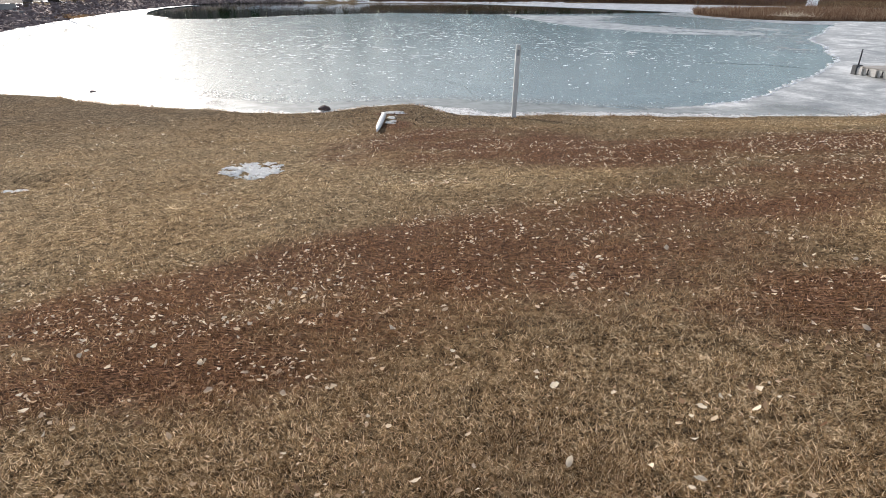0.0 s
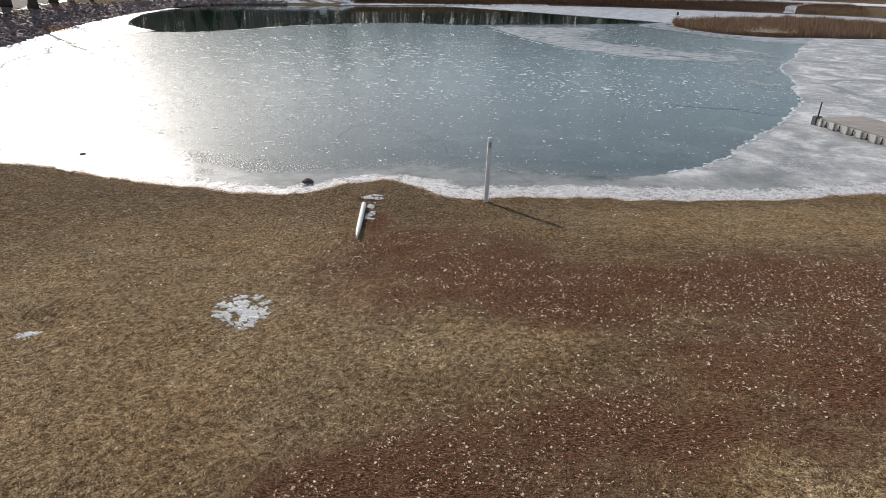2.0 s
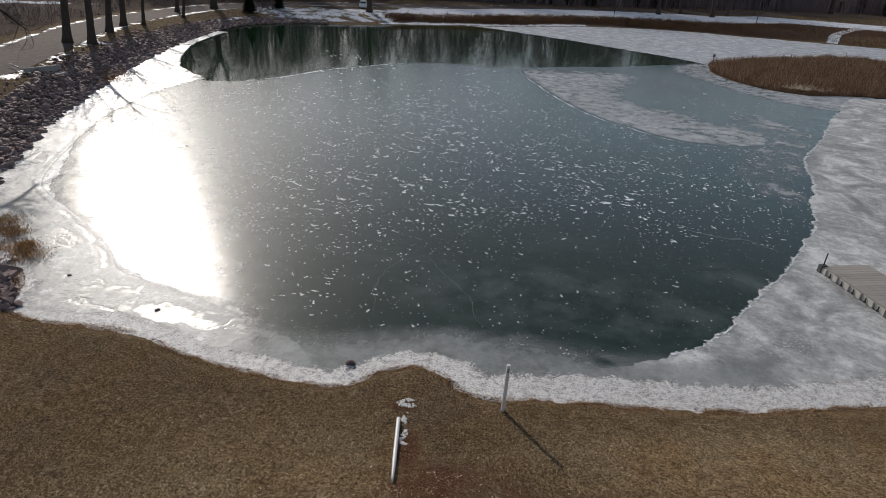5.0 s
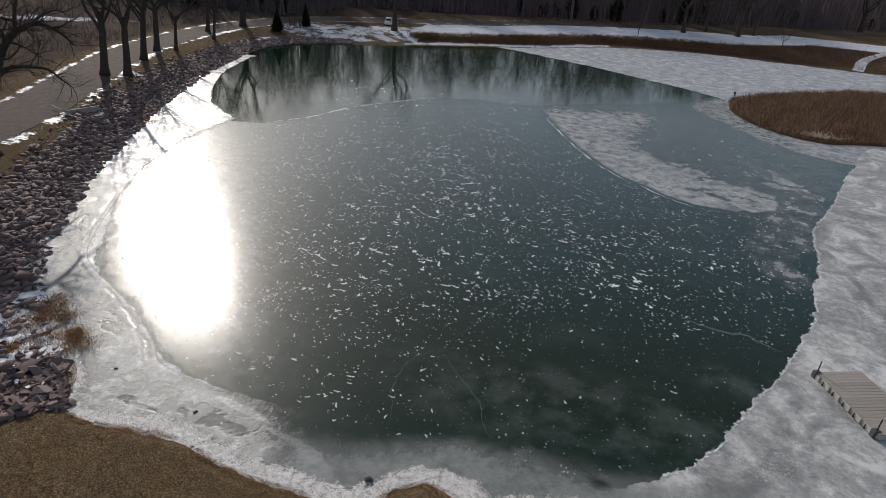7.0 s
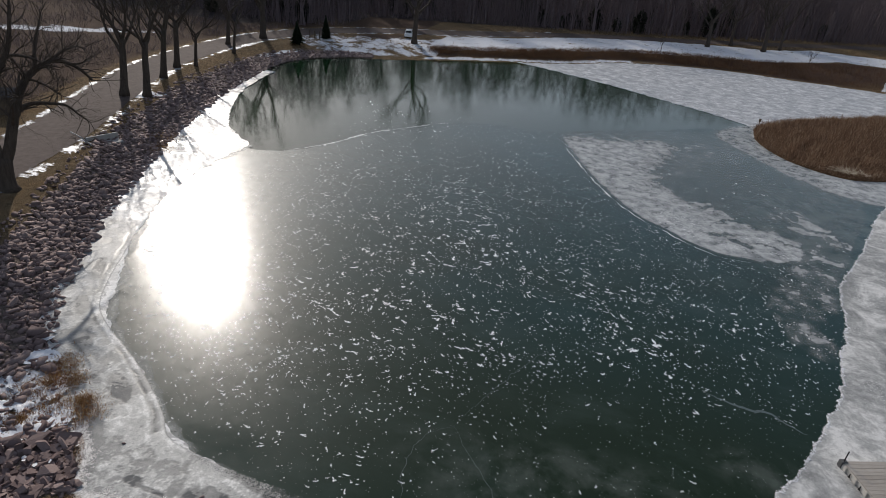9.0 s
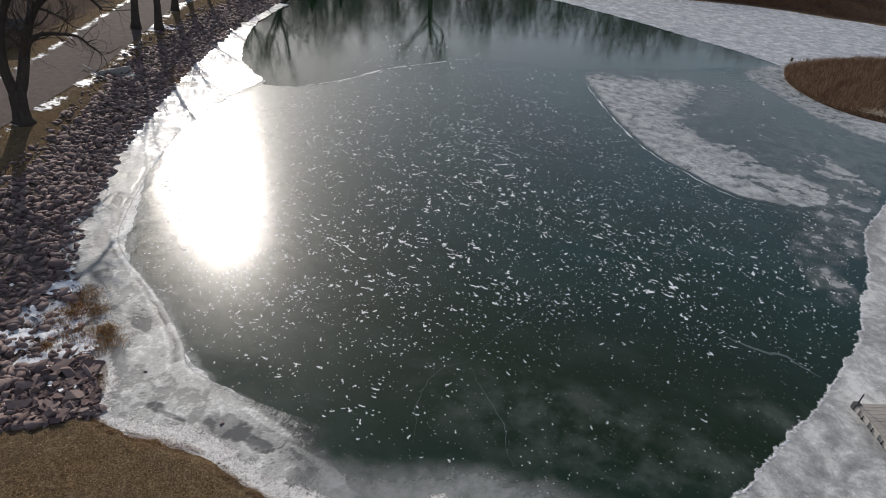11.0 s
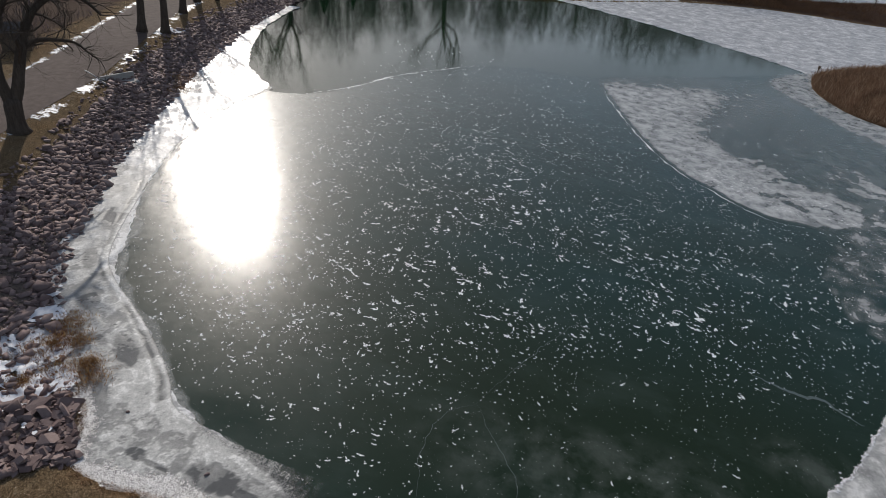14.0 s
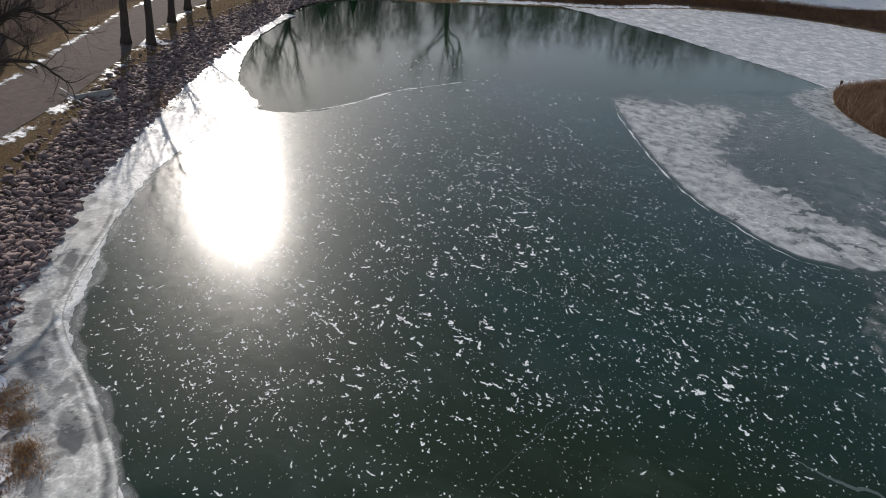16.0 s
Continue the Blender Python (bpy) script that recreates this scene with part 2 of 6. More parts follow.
def frost_material():
    """Grey frozen film with pale floes, dark pits and white crumbs."""
    m = Mat("frost_film", 0.5, 0.4, 0.0, 1.31)
    soft = m.noise(0.55, 5, 0.6, m.stretch(1, 1.2, 1, 30), 0.6)
    mid = m.noise(0.95, 4, 0.6, None, 0.5)
    k = m.math("ADD", m.attr("frost"), m.math("MULTIPLY", m.math("SUBTRACT", m.mix(0.35, m.mix(0.5, soft, mid), m.noise(2.4, 7, 0.8, None, 0.4)), 0.5), m.math("MULTIPLY_ADD", m.attr("frost"), 3.0, 0.25)))
    pits = m.ramp(m.noise(3.1, 3, 0.6), (0.62, 0.0), (0.70, 0.35))
    k = m.math("SUBTRACT", k, pits)
    lumps = m.math("MULTIPLY", m.ramp(m.noise(3.4, 5, 0.78, m.stretch(0.7, 1.5, 1, -30)), (0.55, 0.0), (0.62, 1.0)), m.ramp(m.attr("crumb"), (0.1, 0.0), (0.6, 1.0)))
    dots = m.ramp(m.noise(5.2, 4, 0.75), (0.63, 0.0), (0.68, 0.75))
    white = m.math("MULTIPLY", m.math("MAXIMUM", lumps, dots), m.ramp(m.attr("frost"), (0.15, 0.1), (0.5, 1.0)))
    m.set("Base Color", m.mix(white, m.ramp(mid, (0.35, (0.27, 0.29, 0.30)), (0.65, (0.52, 0.535, 0.54))), (0.82, 0.83, 0.84)))
    m.set("Alpha", m.math("MAXIMUM", m.ramp(k, (0.05, 0.0), (0.36, 0.24), (0.50, 0.56), (0.85, 0.88)), white))
    m.bump(mid, 0.25, 0.03)
    return m.m


def water_material():
    m = Mat("open_water", 0.07, 0.5, 0.0, 1.33)
    m.set("Base Color", m.ramp(m.noise(0.05, 2), (0.3, (0.008, 0.025, 0.011)), (0.7, (0.012, 0.032, 0.016))))
    m.bump(m.mix(0.6, m.noise(1.3, 3, 0.5, m.stretch(1, 2.0, 1, 30)), m.noise(5.0, 2)), 0.035, 0.05)
    return m.m


def rock_material():
    m = Mat("quarry_stone", 0.85, 0.3)
    tone = m.ramp(m.mix(0.5, m.random(), m.island()), (0.15, (0.072, 0.049, 0.048)), (0.5, (0.172, 0.122, 0.115)), (0.85, (0.32, 0.245, 0.225)))
    n = m.mix(0.5, m.noise(3, 6, 0.7), m.noise(17, 4, 0.7))
    m.set("Base Color", m.mix(m.ramp(n, (0.35, 0.0), (0.7, 0.7)), tone, m.mix(1.0, tone, (0.55, 0.48, 0.45), "MULTIPLY")))
    m.bump(n, 0.5, 0.04)
    return m.m


def bark_material(name, a, b):
    m = Mat(name, 0.9, 0.2)
    n = m.mix(0.5, m.noise(6, 6, 0.7, m.stretch(1, 1, 0.18)), m.noise(30, 3, 0.7, m.stretch(1, 1, 0.25)))
    m.set("Base Color", m.ramp(n, (0.35, a), (0.65, b)))
    m.bump(n, 0.8, 0.04)
    return m.m


def blade_material(name, *stops, tint=None):
    m = Mat(name, 0.95, 0.0)
    col = m.ramp(m.island(), *stops)
    if tint:
        col = m.mix(1.0, col, m.ramp(m.mix(0.5, m.noise(1.4, 4, 0.65), m.noise(6.5, 3, 0.7)), (0.40, (0.92, 0.84, 0.77)), (0.58, (1.45, 1.38, 1.32))), "MULTIPLY")
        col = m.mix(m.attr("bleach"), col, m.mix(1.0, col, (1.42, 1.46, 1.46), "MULTIPLY"))
        col = m.mix(m.ramp(m.attr("litter"), (0.2, 0.0), (0.9, 0.85)), col, m.mix(1.0, col, tint, "MULTIPLY"))
    m.set("Base Color", col)
    thin = m.node("ShaderNodeBsdfTranslucent", Color=col)
    both = m.node("ShaderNodeMixShader", Fac=0.4)
    m.t.links.new(m.p.outputs[0], both.inputs[1])
    m.t.links.new(thin.outputs[0], both.inputs[2])
    m.t.links.new(both.outputs[0], m.t.nodes["Material Output"].inputs[0])
    return m.m


def crust_material():
    m = Mat("ice_crust", 0.24, 0.5, 0.0, 1.31)
    n = m.mix(0.62, m.noise(4.2, 4, 0.65, None, 0.4), m.noise(17, 3, 0.7))
    k = m.math("ADD", m.attr("frost"), m.math("MULTIPLY", m.math("SUBTRACT", m.noise(1.6, 5, 0.7), 0.5), 1.3))
    k = m.math("ADD", k, m.math("MULTIPLY", m.math("SUBTRACT", m.noise(13, 3, 0.7), 0.5), 1.0))
    m.set("Base Color", m.ramp(n, (0.37, (0.22, 0.205, 0.19)), (0.46, (0.50, 0.475, 0.45)), (0.54, (0.80, 0.775, 0.745))))
    m.set("Alpha", m.ramp(k, (0.4, 0.0), (0.55, 1.0)))
    m.bump(n, 1.0, 0.06)
    return m.m


GROUND = ground_material()
CLEAR = clear_ice_material()
WHITE = white_ice_material("white_ice", (0.24, 0.243, 0.238), (0.41, 0.412, 0.402), (0.72, 0.715, 0.695), 0.55, 0.3, 14.0, 0.10, 0.4)
SHELF = shelf_material()
SHORE_ICE = shore_ice_material()
MARSH = white_ice_material("marsh_ice", (0.24, 0.255, 0.275), (0.42, 0.435, 0.455), (0.68, 0.69, 0.70), 0.55, 0.3, 9.0, 0.12, 0.6)
CRUST = crust_material()
FROST = frost_material()
MILK = film_material("milky_film", (0.40, 0.42, 0.405), 1.3, 0.0, 1.0, 0.72)
WATER = water_material()
ROCK = rock_material()
BARK = bark_material("bark", (0.035, 0.027, 0.022), (0.115, 0.092, 0.076))
WOODBARK = bark_material("woods_bark", (0.085, 0.066, 0.073), (0.25, 0.198, 0.205))
SNOW = plain("snow", (0.78, 0.79, 0.81), 0.6, 0.3, 0, 12, 0.06, 0.4)
OLD_SNOW = plain("old_snow", (0.88, 0.845, 0.79), 0.7, 0.2, 0, 25, 0.15, 0.6)
GRAVEL = plain("gravel_road", (0.105, 0.080, 0.070), 0.9, 0.15, 0, 1.5, 0.3, 0.3)
ASPHALT = plain("asphalt", (0.085, 0.082, 0.085), 0.85, 0.2, 0, 3, 0.25, 0.2)
PVC = plain("white_plastic", (0.72, 0.71, 0.68), 0.4, 0.5, 0, 5, 0.08, 0.05)
STEEL = plain("grey_steel", (0.33, 0.34, 0.35), 0.45, 0.5, 0.6, 9, 0.2, 0.05)
DARK = plain("dark_plastic", (0.025, 0.024, 0.024), 0.5, 0.4)
DOCK = plain("tan_plastic", (0.50, 0.47, 0.43), 0.6, 0.4, 0, 2.5, 0.14, 0.15)
def board_material():
    m = Mat("dock_board", 0.75, 0.2)
    n = m.noise(4, 5, 0.7, m.stretch(3, 0.4, 1))
    tone = m.ramp(m.random(), (0.0, (0.345, 0.315, 0.28)), (1.0, (0.42, 0.388, 0.35)))
    m.set("Base Color", m.mix(m.ramp(n, (0.35, 0.0), (0.7, 0.5)), tone, m.mix(1.0, tone, (0.7, 0.66, 0.6), "MULTIPLY")))
    m.bump(n, 0.2)
    return m.m


BOARD = board_material()
CONCRETE = plain("concrete", (0.36, 0.34, 0.32), 0.85, 0.2, 0, 4, 0.2, 0.3)
TIMBER = plain("weathered_timber", (0.12, 0.09, 0.065), 0.85, 0.2, 0, 6, 0.3, 0.3)
NEEDLES = blade_material("needles", (0.0, (0.012, 0.018, 0.012)), (1.0, (0.035, 0.048, 0.028)))
CEDAR = blade_material("cedar_sprays", (0.0, (0.030, 0.034, 0.028)), (1.0, (0.085, 0.088, 0.070)))
REED = blade_material("reed_straw", (0.0, (0.080, 0.046, 0.032)), (0.5, (0.175, 0.108, 0.072)), (0.85, (0.29, 0.20, 0.135)), (1.0, (0.46, 0.36, 0.26)))
FARREED = blade_material("far_reed_straw", (0.0, (0.060, 0.034, 0.022)), (0.6, (0.130, 0.075, 0.046)), (1.0, (0.21, 0.14, 0.085)))
GRASS = blade_material("dry_grass", (0.0, (0.065, 0.042, 0.022)), (0.4, (0.25, 0.175, 0.098)), (0.75, (0.46, 0.36, 0.235)), (1.0, (0.80, 0.69, 0.52)), tint=(0.60, 0.435, 0.37))
LEAF = blade_material("fallen_leaf", (0.0, (0.16, 0.085, 0.050)), (0.3, (0.38, 0.25, 0.155)), (0.55, (0.80, 0.64, 0.46)), (1.0, (0.95, 0.86, 0.70)))
RUST = blade_material("rusty_weed", (0.0, (0.15, 0.070, 0.035)), (0.6, (0.30, 0.165, 0.080)), (1.0, (0.48, 0.36, 0.19)))


# ---- mesh helpers ----
class Mesher:
    """Gathers tubes and loose pieces for one mesh."""

    def __init__(self):
        self.v, self.f = [], []

    def tube(self, pts, radii, sides=6, cap=True):
        n0 = len(self.v)
        pts = [Vector(p) for p in pts]
        for i, (p, r) in enumerate(zip(pts, radii)):
            d = (pts[min(i + 1, len(pts) - 1)] - pts[max(i - 1, 0)]).normalized()
            a = a - d * a.dot(d) if i else d.orthogonal()
            a = a.normalized() if a.length > 1e-4 else d.orthogonal().normalized()
            b = d.cross(a)
            for k in range(sides):
                w = 2 * math.pi * k / sides
                self.v.append(tuple(p + (a * math.cos(w) + b * math.sin(w)) * r))
        for i in range(len(pts) - 1):
            for k in range(sides):
                p, q = n0 + i * sides + k, n0 + i * sides + (k + 1) % sides
                self.f.append((p, q, q + sides, p + sides))
        if cap:
            self.f.append(tuple(range(n0 + (len(pts) - 1) * sides, n0 + len(pts) * sides)))
            self.f.append(tuple(reversed(range(n0, n0 + sides))))
        return self

    def box(self, lo, hi, taper=1.0):
        n = len(self.v)
        (x0, y0, z0), (x1, y1, z1) = lo, hi
        cx, cy = (x0 + x1) / 2, (y0 + y1) / 2
        for z, s in ((z0, 1.0), (z1, taper)):
            for x, y in ((x0, y0), (x1, y0), (x1, y1), (x0, y1)):
                self.v.append((cx + (x - cx) * s, cy + (y - cy) * s, z))
        for q in ((3, 2, 1, 0), (4, 5, 6, 7), (0, 1, 5, 4), (1, 2, 6, 5), (2, 3, 7, 6), (3, 0, 4, 7)):
            self.f.append(tuple(n + i for i in q))
        return self

    def mesh(self, name, material, smooth=False):
        me = bpy.data.meshes.new(name)
        me.from_pydata(self.v, [], self.f)
        me.materials.append(material)
        if smooth:
            me.polygons.foreach_set("use_smooth", [True] * len(me.polygons))
        me.update()
        return me


def bevelled(me, width, segments=2):
    bm = bmesh.new()
    bm.from_mesh(me)
    bmesh.ops.bevel(bm, geom=bm.edges[:], offset=width, segments=segments, affect="EDGES", clamp_overlap=True)
    bm.to_mesh(me)
    bm.free()
    return me


def part(name, me, parent, label=""):
    ob = new(name, me)
    ob.parent = parent
    return tagged(ob, label)


def empty(name, m, label, category, group="", kind=""):
    ob = new(name)
    ob.matrix_world = m
    ob.empty_display_size = 0.2
    return tagged(ob, label, category, group, kind)


def swarm(name, base_v, base_f, turns, places, material):
    """One mesh of many copies of a small piece. turns: N x 3 x 3, places: N x 3."""
    base_v, n = np.asarray(base_v, float), len(places)
    k = len(base_v)
    v = (np.einsum("nij,kj->nki", turns, base_v) + places[:, None, :]).reshape(-1, 3)
    me = bpy.data.meshes.new(name)
    sizes = [len(f) for f in base_f]
    flat = np.concatenate([np.array(f) for f in base_f])
    loops = (flat[None, :] + (np.arange(n) * k)[:, None]).reshape(-1)
    me.vertices.add(len(v))
    me.vertices.foreach_set("co", v.reshape(-1))
    me.loops.add(len(loops))
    me.loops.foreach_set("vertex_index", loops.astype(np.int32))
    tot = np.tile(sizes, n)
    me.polygons.add(len(tot))
    me.polygons.foreach_set("loop_start", np.concatenate([[0], np.cumsum(tot)[:-1]]).astype(np.int32))
    me.update(calc_edges=True)
    me.validate()
    me.materials.append(material)
    return me


def joined(name, meshes, material):
    """One mesh out of several."""
    bm = bmesh.new()
    for me in meshes:
        bm.from_mesh(me)
        bpy.data.meshes.remove(me)
    out = bpy.data.meshes.new(name)
    bm.to_mesh(out)
    bm.free()
    out.materials.append(material)
    return out


def turns_about(yaw, tilt, tilt_dir, scale):
    """N rotation matrices: a yaw, then a tilt towards tilt_dir, times a scale (N x 3)."""
    n = len(yaw)
    c, s = np.cos(yaw), np.sin(yaw)
    o, e = np.zeros(n), np.ones(n)
    rz = np.stack([np.stack([c, -s, o], 1), np.stack([s, c, o], 1), np.stack([o, o, e], 1)], 1)
    ax, ay = -np.sin(tilt_dir), np.cos(tilt_dir)
    ct, st = np.cos(tilt), np.sin(tilt)
    t = 1 - ct
    rt = np.stack([np.stack([ct + ax * ax * t, ax * ay * t, ay * st], 1), np.stack([ax * ay * t, ct + ay * ay * t, -ax * st], 1), np.stack([-ay * st, ax * st, ct], 1)], 1)
    return np.einsum("nij,njk->nik", rt, rz) * scale[:, None, :]


def spline(pts, steps=8, closed=False):
    """Catmull-Rom curve through the points."""
    p = np.array(pts, float)
    n = len(p)
    out = []
    for i in range(n if closed else n - 1):
        if closed:
            a, b, c, d = p[i - 1], p[i], p[(i + 1) % n], p[(i + 2) % n]
        else:
            a, b, c, d = p[max(i - 1, 0)], p[i], p[i + 1], p[min(i + 2, n - 1)]
        for t in np.arange(steps) / steps:
            out.append(0.5 * (2 * b + (c - a) * t + (2 * a - 5 * b + 4 * c - d) * t * t + (3 * b - a - 3 * c + d) * t ** 3))
    if not closed:
        out.append(p[-1])
    return np.array(out)


def distance_to(line, q, closed=True):
    """Distance of points q (N x 2) to a polyline."""
    a = line if closed else line[:-1]
    b = np.roll(line, -1, 0) if closed else line[1:]
    best = np.full(len(q), 1e9)
    for s, e in zip(a, b):
        d = e - s
        t = np.clip(((q - s) @ d) / max(d @ d, 1e-9), 0, 1)
        r = q - s - t[:, None] * d
        best = np.minimum(best, (r * r).sum(1))
    return np.sqrt(best)


def inside(line, q):
    hit = np.zeros(len(q), bool)
    for s, e in zip(line, np.roll(line, -1, 0)):
        cross = (s[1] > q[:, 1]) != (e[1] > q[:, 1])
        hit ^= cross & (q[:, 0] < (e[0] - s[0]) * (q[:, 1] - s[1]) / (e[1] - s[1] + 1e-12) + s[0])
    return hit


def smooth(x):
    x = np.clip(x, 0, 1)
    return x * x * (3 - 2 * x)


def ragged(line, step, size, scale, seed, fine=0.85):
    """A polyline cut into short steps and pushed sideways by noise."""
    out = []
    for s, e in zip(line[:-1], line[1:]):
        n = max(1, int(np.linalg.norm(e - s) / step))
        nrm = np.array([-(e - s)[1], (e - s)[0]]) / max(np.linalg.norm(e - s), 1e-6)
        for i in range(n):
            p = s + (e - s) * i / n
            k = noise.fractal((p[0] * scale, p[1] * scale, seed), fine, 2.3, 6)
            out.append(p + nrm * k * size)
    out.append(line[-1])
    return np.array(out)


def slab(name, loop, z, thick, material):
    """A flat sheet with an edge, from a closed outline."""
    from mathutils.geometry import tessellate_polygon
    pts = [Vector((x, y, 0)) for x, y in loop]
    tris = tessellate_polygon([pts])
    n = len(pts)
    v = [(p.x, p.y, z) for p in pts] + [(p.x, p.y, z - thick) for p in pts]
    f = [tuple(t) for t in tris] + [(i, (i + 1) % n, n + (i + 1) % n, n + i) for i in range(n)]
    me = bpy.data.meshes.new(name)
    me.from_pydata(v, [], f)
    bm = bmesh.new()
    bm.from_mesh(me)
    bmesh.ops.recalc_face_normals(bm, faces=bm.faces[:])
    top = [q for q in bm.faces if abs(q.normal.z) > 0.9]
    if top and sum(q.normal.z for q in top) < 0:
        bmesh.ops.reverse_faces(bm, faces=bm.faces[:])
    bm.to_mesh(me)
    bm.free()
    me.materials.append(material)
    return me


def attribute(me, name, values):
    a = me.attributes.new(name, "FLOAT", "POINT")
    a.data.foreach_set("value", np.asarray(values, np.float32))


def grid_sheet(name, xs, ys, zfun, material, keep=None):
    """A sheet over a rectangular net of xs and ys."""
    X, Y = np.meshgrid(xs, ys)
    q = np.stack([X.ravel(), Y.ravel()], 1)
    z = zfun(q)
    nx, ny = len(xs), len(ys)
    i = (np.arange(ny - 1)[:, None] * nx + np.arange(nx - 1)[None, :]).ravel()
    f = np.stack([i, i + 1, i + 1 + nx, i + nx], 1)
    if keep is not None:
        k = keep(q)
        f = f[k[f].any(1)]
        used = np.unique(f)
        back = np.zeros(len(q), int)
        back[used] = np.arange(len(used))
        q, z, f = q[used], z[used], back[f]
    me = bpy.data.meshes.new(name)
    me.from_pydata(np.column_stack([q, z]).tolist(), [], f.tolist())
    me.polygons.foreach_set("use_smooth", [True] * len(f))
    me.materials.append(material)
    me.update()
    return me, q


# ---- plan of the pond ----
SHORE = spline([
    (-17.6, 16.3), (-13, 16.5), (-9.7, 15.7), (-5.3, 15.5), (-4.1, 15.9), (-3.0, 17.0), (-2.0, 17.35), (-0.9, 17.05), (0.2, 16.35), (3.3, 16.9),
    (8.5, 17.9), (13.6, 19.6), (20, 22.5), (30, 29), (45, 45), (62, 75), (78, 115), (72, 146), (56.3, 151.3), (38, 153.3),
    (27, 155), (14.6, 152.8), (2.2, 147), (-9.3, 136.3), (-20.3, 130), (-31, 123), (-40, 116.4), (-48.6, 112), (-52.8, 107), (-54.9, 99.8),
    (-53.3, 88.3), (-50.8, 76.8), (-45.3, 60), (-40.3, 48), (-36.6, 39.7), (-33.3, 33.6), (-28.5, 26.2), (-22.7, 21), (-19.4, 18.6)], 6, True)
ROAD = spline([(-44, 15), (-47, 32), (-51.2, 46), (-54, 53.3), (-58.5, 63.5), (-64.5, 78), (-67.3, 91), (-68.3, 104), (-67.3, 115), (-63.5, 126), (-57, 135), (-48, 142.5), (-37, 150.2), (-25, 160.3), (-13, 170.3), (1, 179.8), (16, 187.4), (46, 205), (100, 238)], 8)
RIPRAP_FOOT = spline([(-19.4, 18.6), (-22.7, 21), (-28.5, 26.2), (-33.3, 33.6), (-36.6, 39.7), (-40.3, 48), (-45.3, 60), (-50.8, 76.8), (-53.3, 88.3), (-54.9, 99.8), (-52.8, 107), (-48.6, 112)], 6)
REEDS = spline([(21.8, 97), (22.4, 91), (25, 85.5), (30, 82.3), (36, 84.3), (46, 87), (58, 94), (62, 108), (54, 124), (47, 123.5), (39.5, 118.5), (31.5, 112.5), (24, 104.5)], 6, True)


def lawn_height(q, d):
    x = np.clip(q[:, 0], -9, 9)
    e = np.minimum(d, 17)
    return 0.28 * smooth(d / 0.8) + 0.085 * e + 0.0012 * e * e + 0.008 * e * x


def ground_height(q):
    q = np.atleast_2d(np.asarray(q, float))
    d = distance_to(SHORE, q)
    wet = inside(SHORE, q)
    near_shore = (d < 1.5) & (q[:, 1] < 24) & (np.abs(q[:, 0]) < 22)
    wander = np.zeros(len(q))
    wander[near_shore] = [0.22 * noise.fractal((x * 1.1, y * 1.1, 9.3), 0.8, 2.2, 3) for x, y in q[near_shore]]
    d = np.maximum(d + wander * (1 - smooth((d - 0.5) / 1.0)), 0)
    near = smooth((23 - q[:, 1] + 0.5 * np.maximum(q[:, 0], 0)) / 5) * smooth((q[:, 0] + 23) / 6)
    far = 1.25 * smooth(d / 10) + 0.012 * np.clip(d - 10, 0, 60)
    z = near * lawn_height(q, d) + (1 - near) * far
    bumps = np.array([noise.fractal((x * 0.6, y * 0.6, 0.3), 1.0, 2.0, 3) for x, y in q])
    z = z + 0.035 * bumps * smooth(d / 1.5)
    z = z - 0.13 * np.exp(-(((q[:, 0] + 5.4) / 0.45) ** 2 + ((q[:, 1] - 7.25) / 0.35) ** 2))
    return np.where(wet, -0.12 - np.minimum(0.3 * d, 1.5), z)


def height(x, y):
    return float(ground_height([(x, y)])[0])


# ---- ground ----
def steps(*spans):
    """Net lines: (start, end, step) one after another."""
    out = []
    for a, b, s in spans:
        out += list(np.arange(a, b, s))
    return np.array(out + [spans[-1][1]])


gx = steps((-2600, -600, 250), (-600, -150, 30), (-150, -84, 6), (-84, -20, 0.9), (-20, -8, 0.35), (-8, 12, 0.2), (12, 26, 0.5), (26, 92, 1.2), (92, 200, 9), (200, 600, 40), (600, 2600, 250))
gy = steps((-2000, -200, 200), (-200, -20, 12), (-20, -4, 1.5), (-4, 18, 0.2), (18, 40, 0.5), (40, 212, 0.9), (212, 260, 3), (260, 600, 30), (600, 3000, 250))
ground_mesh, gq = grid_sheet("ground", gx, gy, ground_height, GROUND)
gd = np.where(inside(SHORE, gq), 0, distance_to(SHORE, gq))
road_d = distance_to(ROAD, gq, False)
foot_d = distance_to(RIPRAP_FOOT, gq, False)


def blotch(q, *spots):
    """Soft ellipses (x, y, rx, ry, degrees), the strongest at each point."""
    out = np.zeros(len(q))
    for x, y, rx, ry, a in spots:
        c, s = math.cos(radians(a)), math.sin(radians(a))
        u, v = (q[:, 0] - x) * c + (q[:, 1] - y) * s, -(q[:, 0] - x) * s + (q[:, 1] - y) * c
        out = np.maximum(out, 1 - smooth(np.sqrt((u / rx) ** 2 + (v / ry) ** 2) - 0.5))
    return out


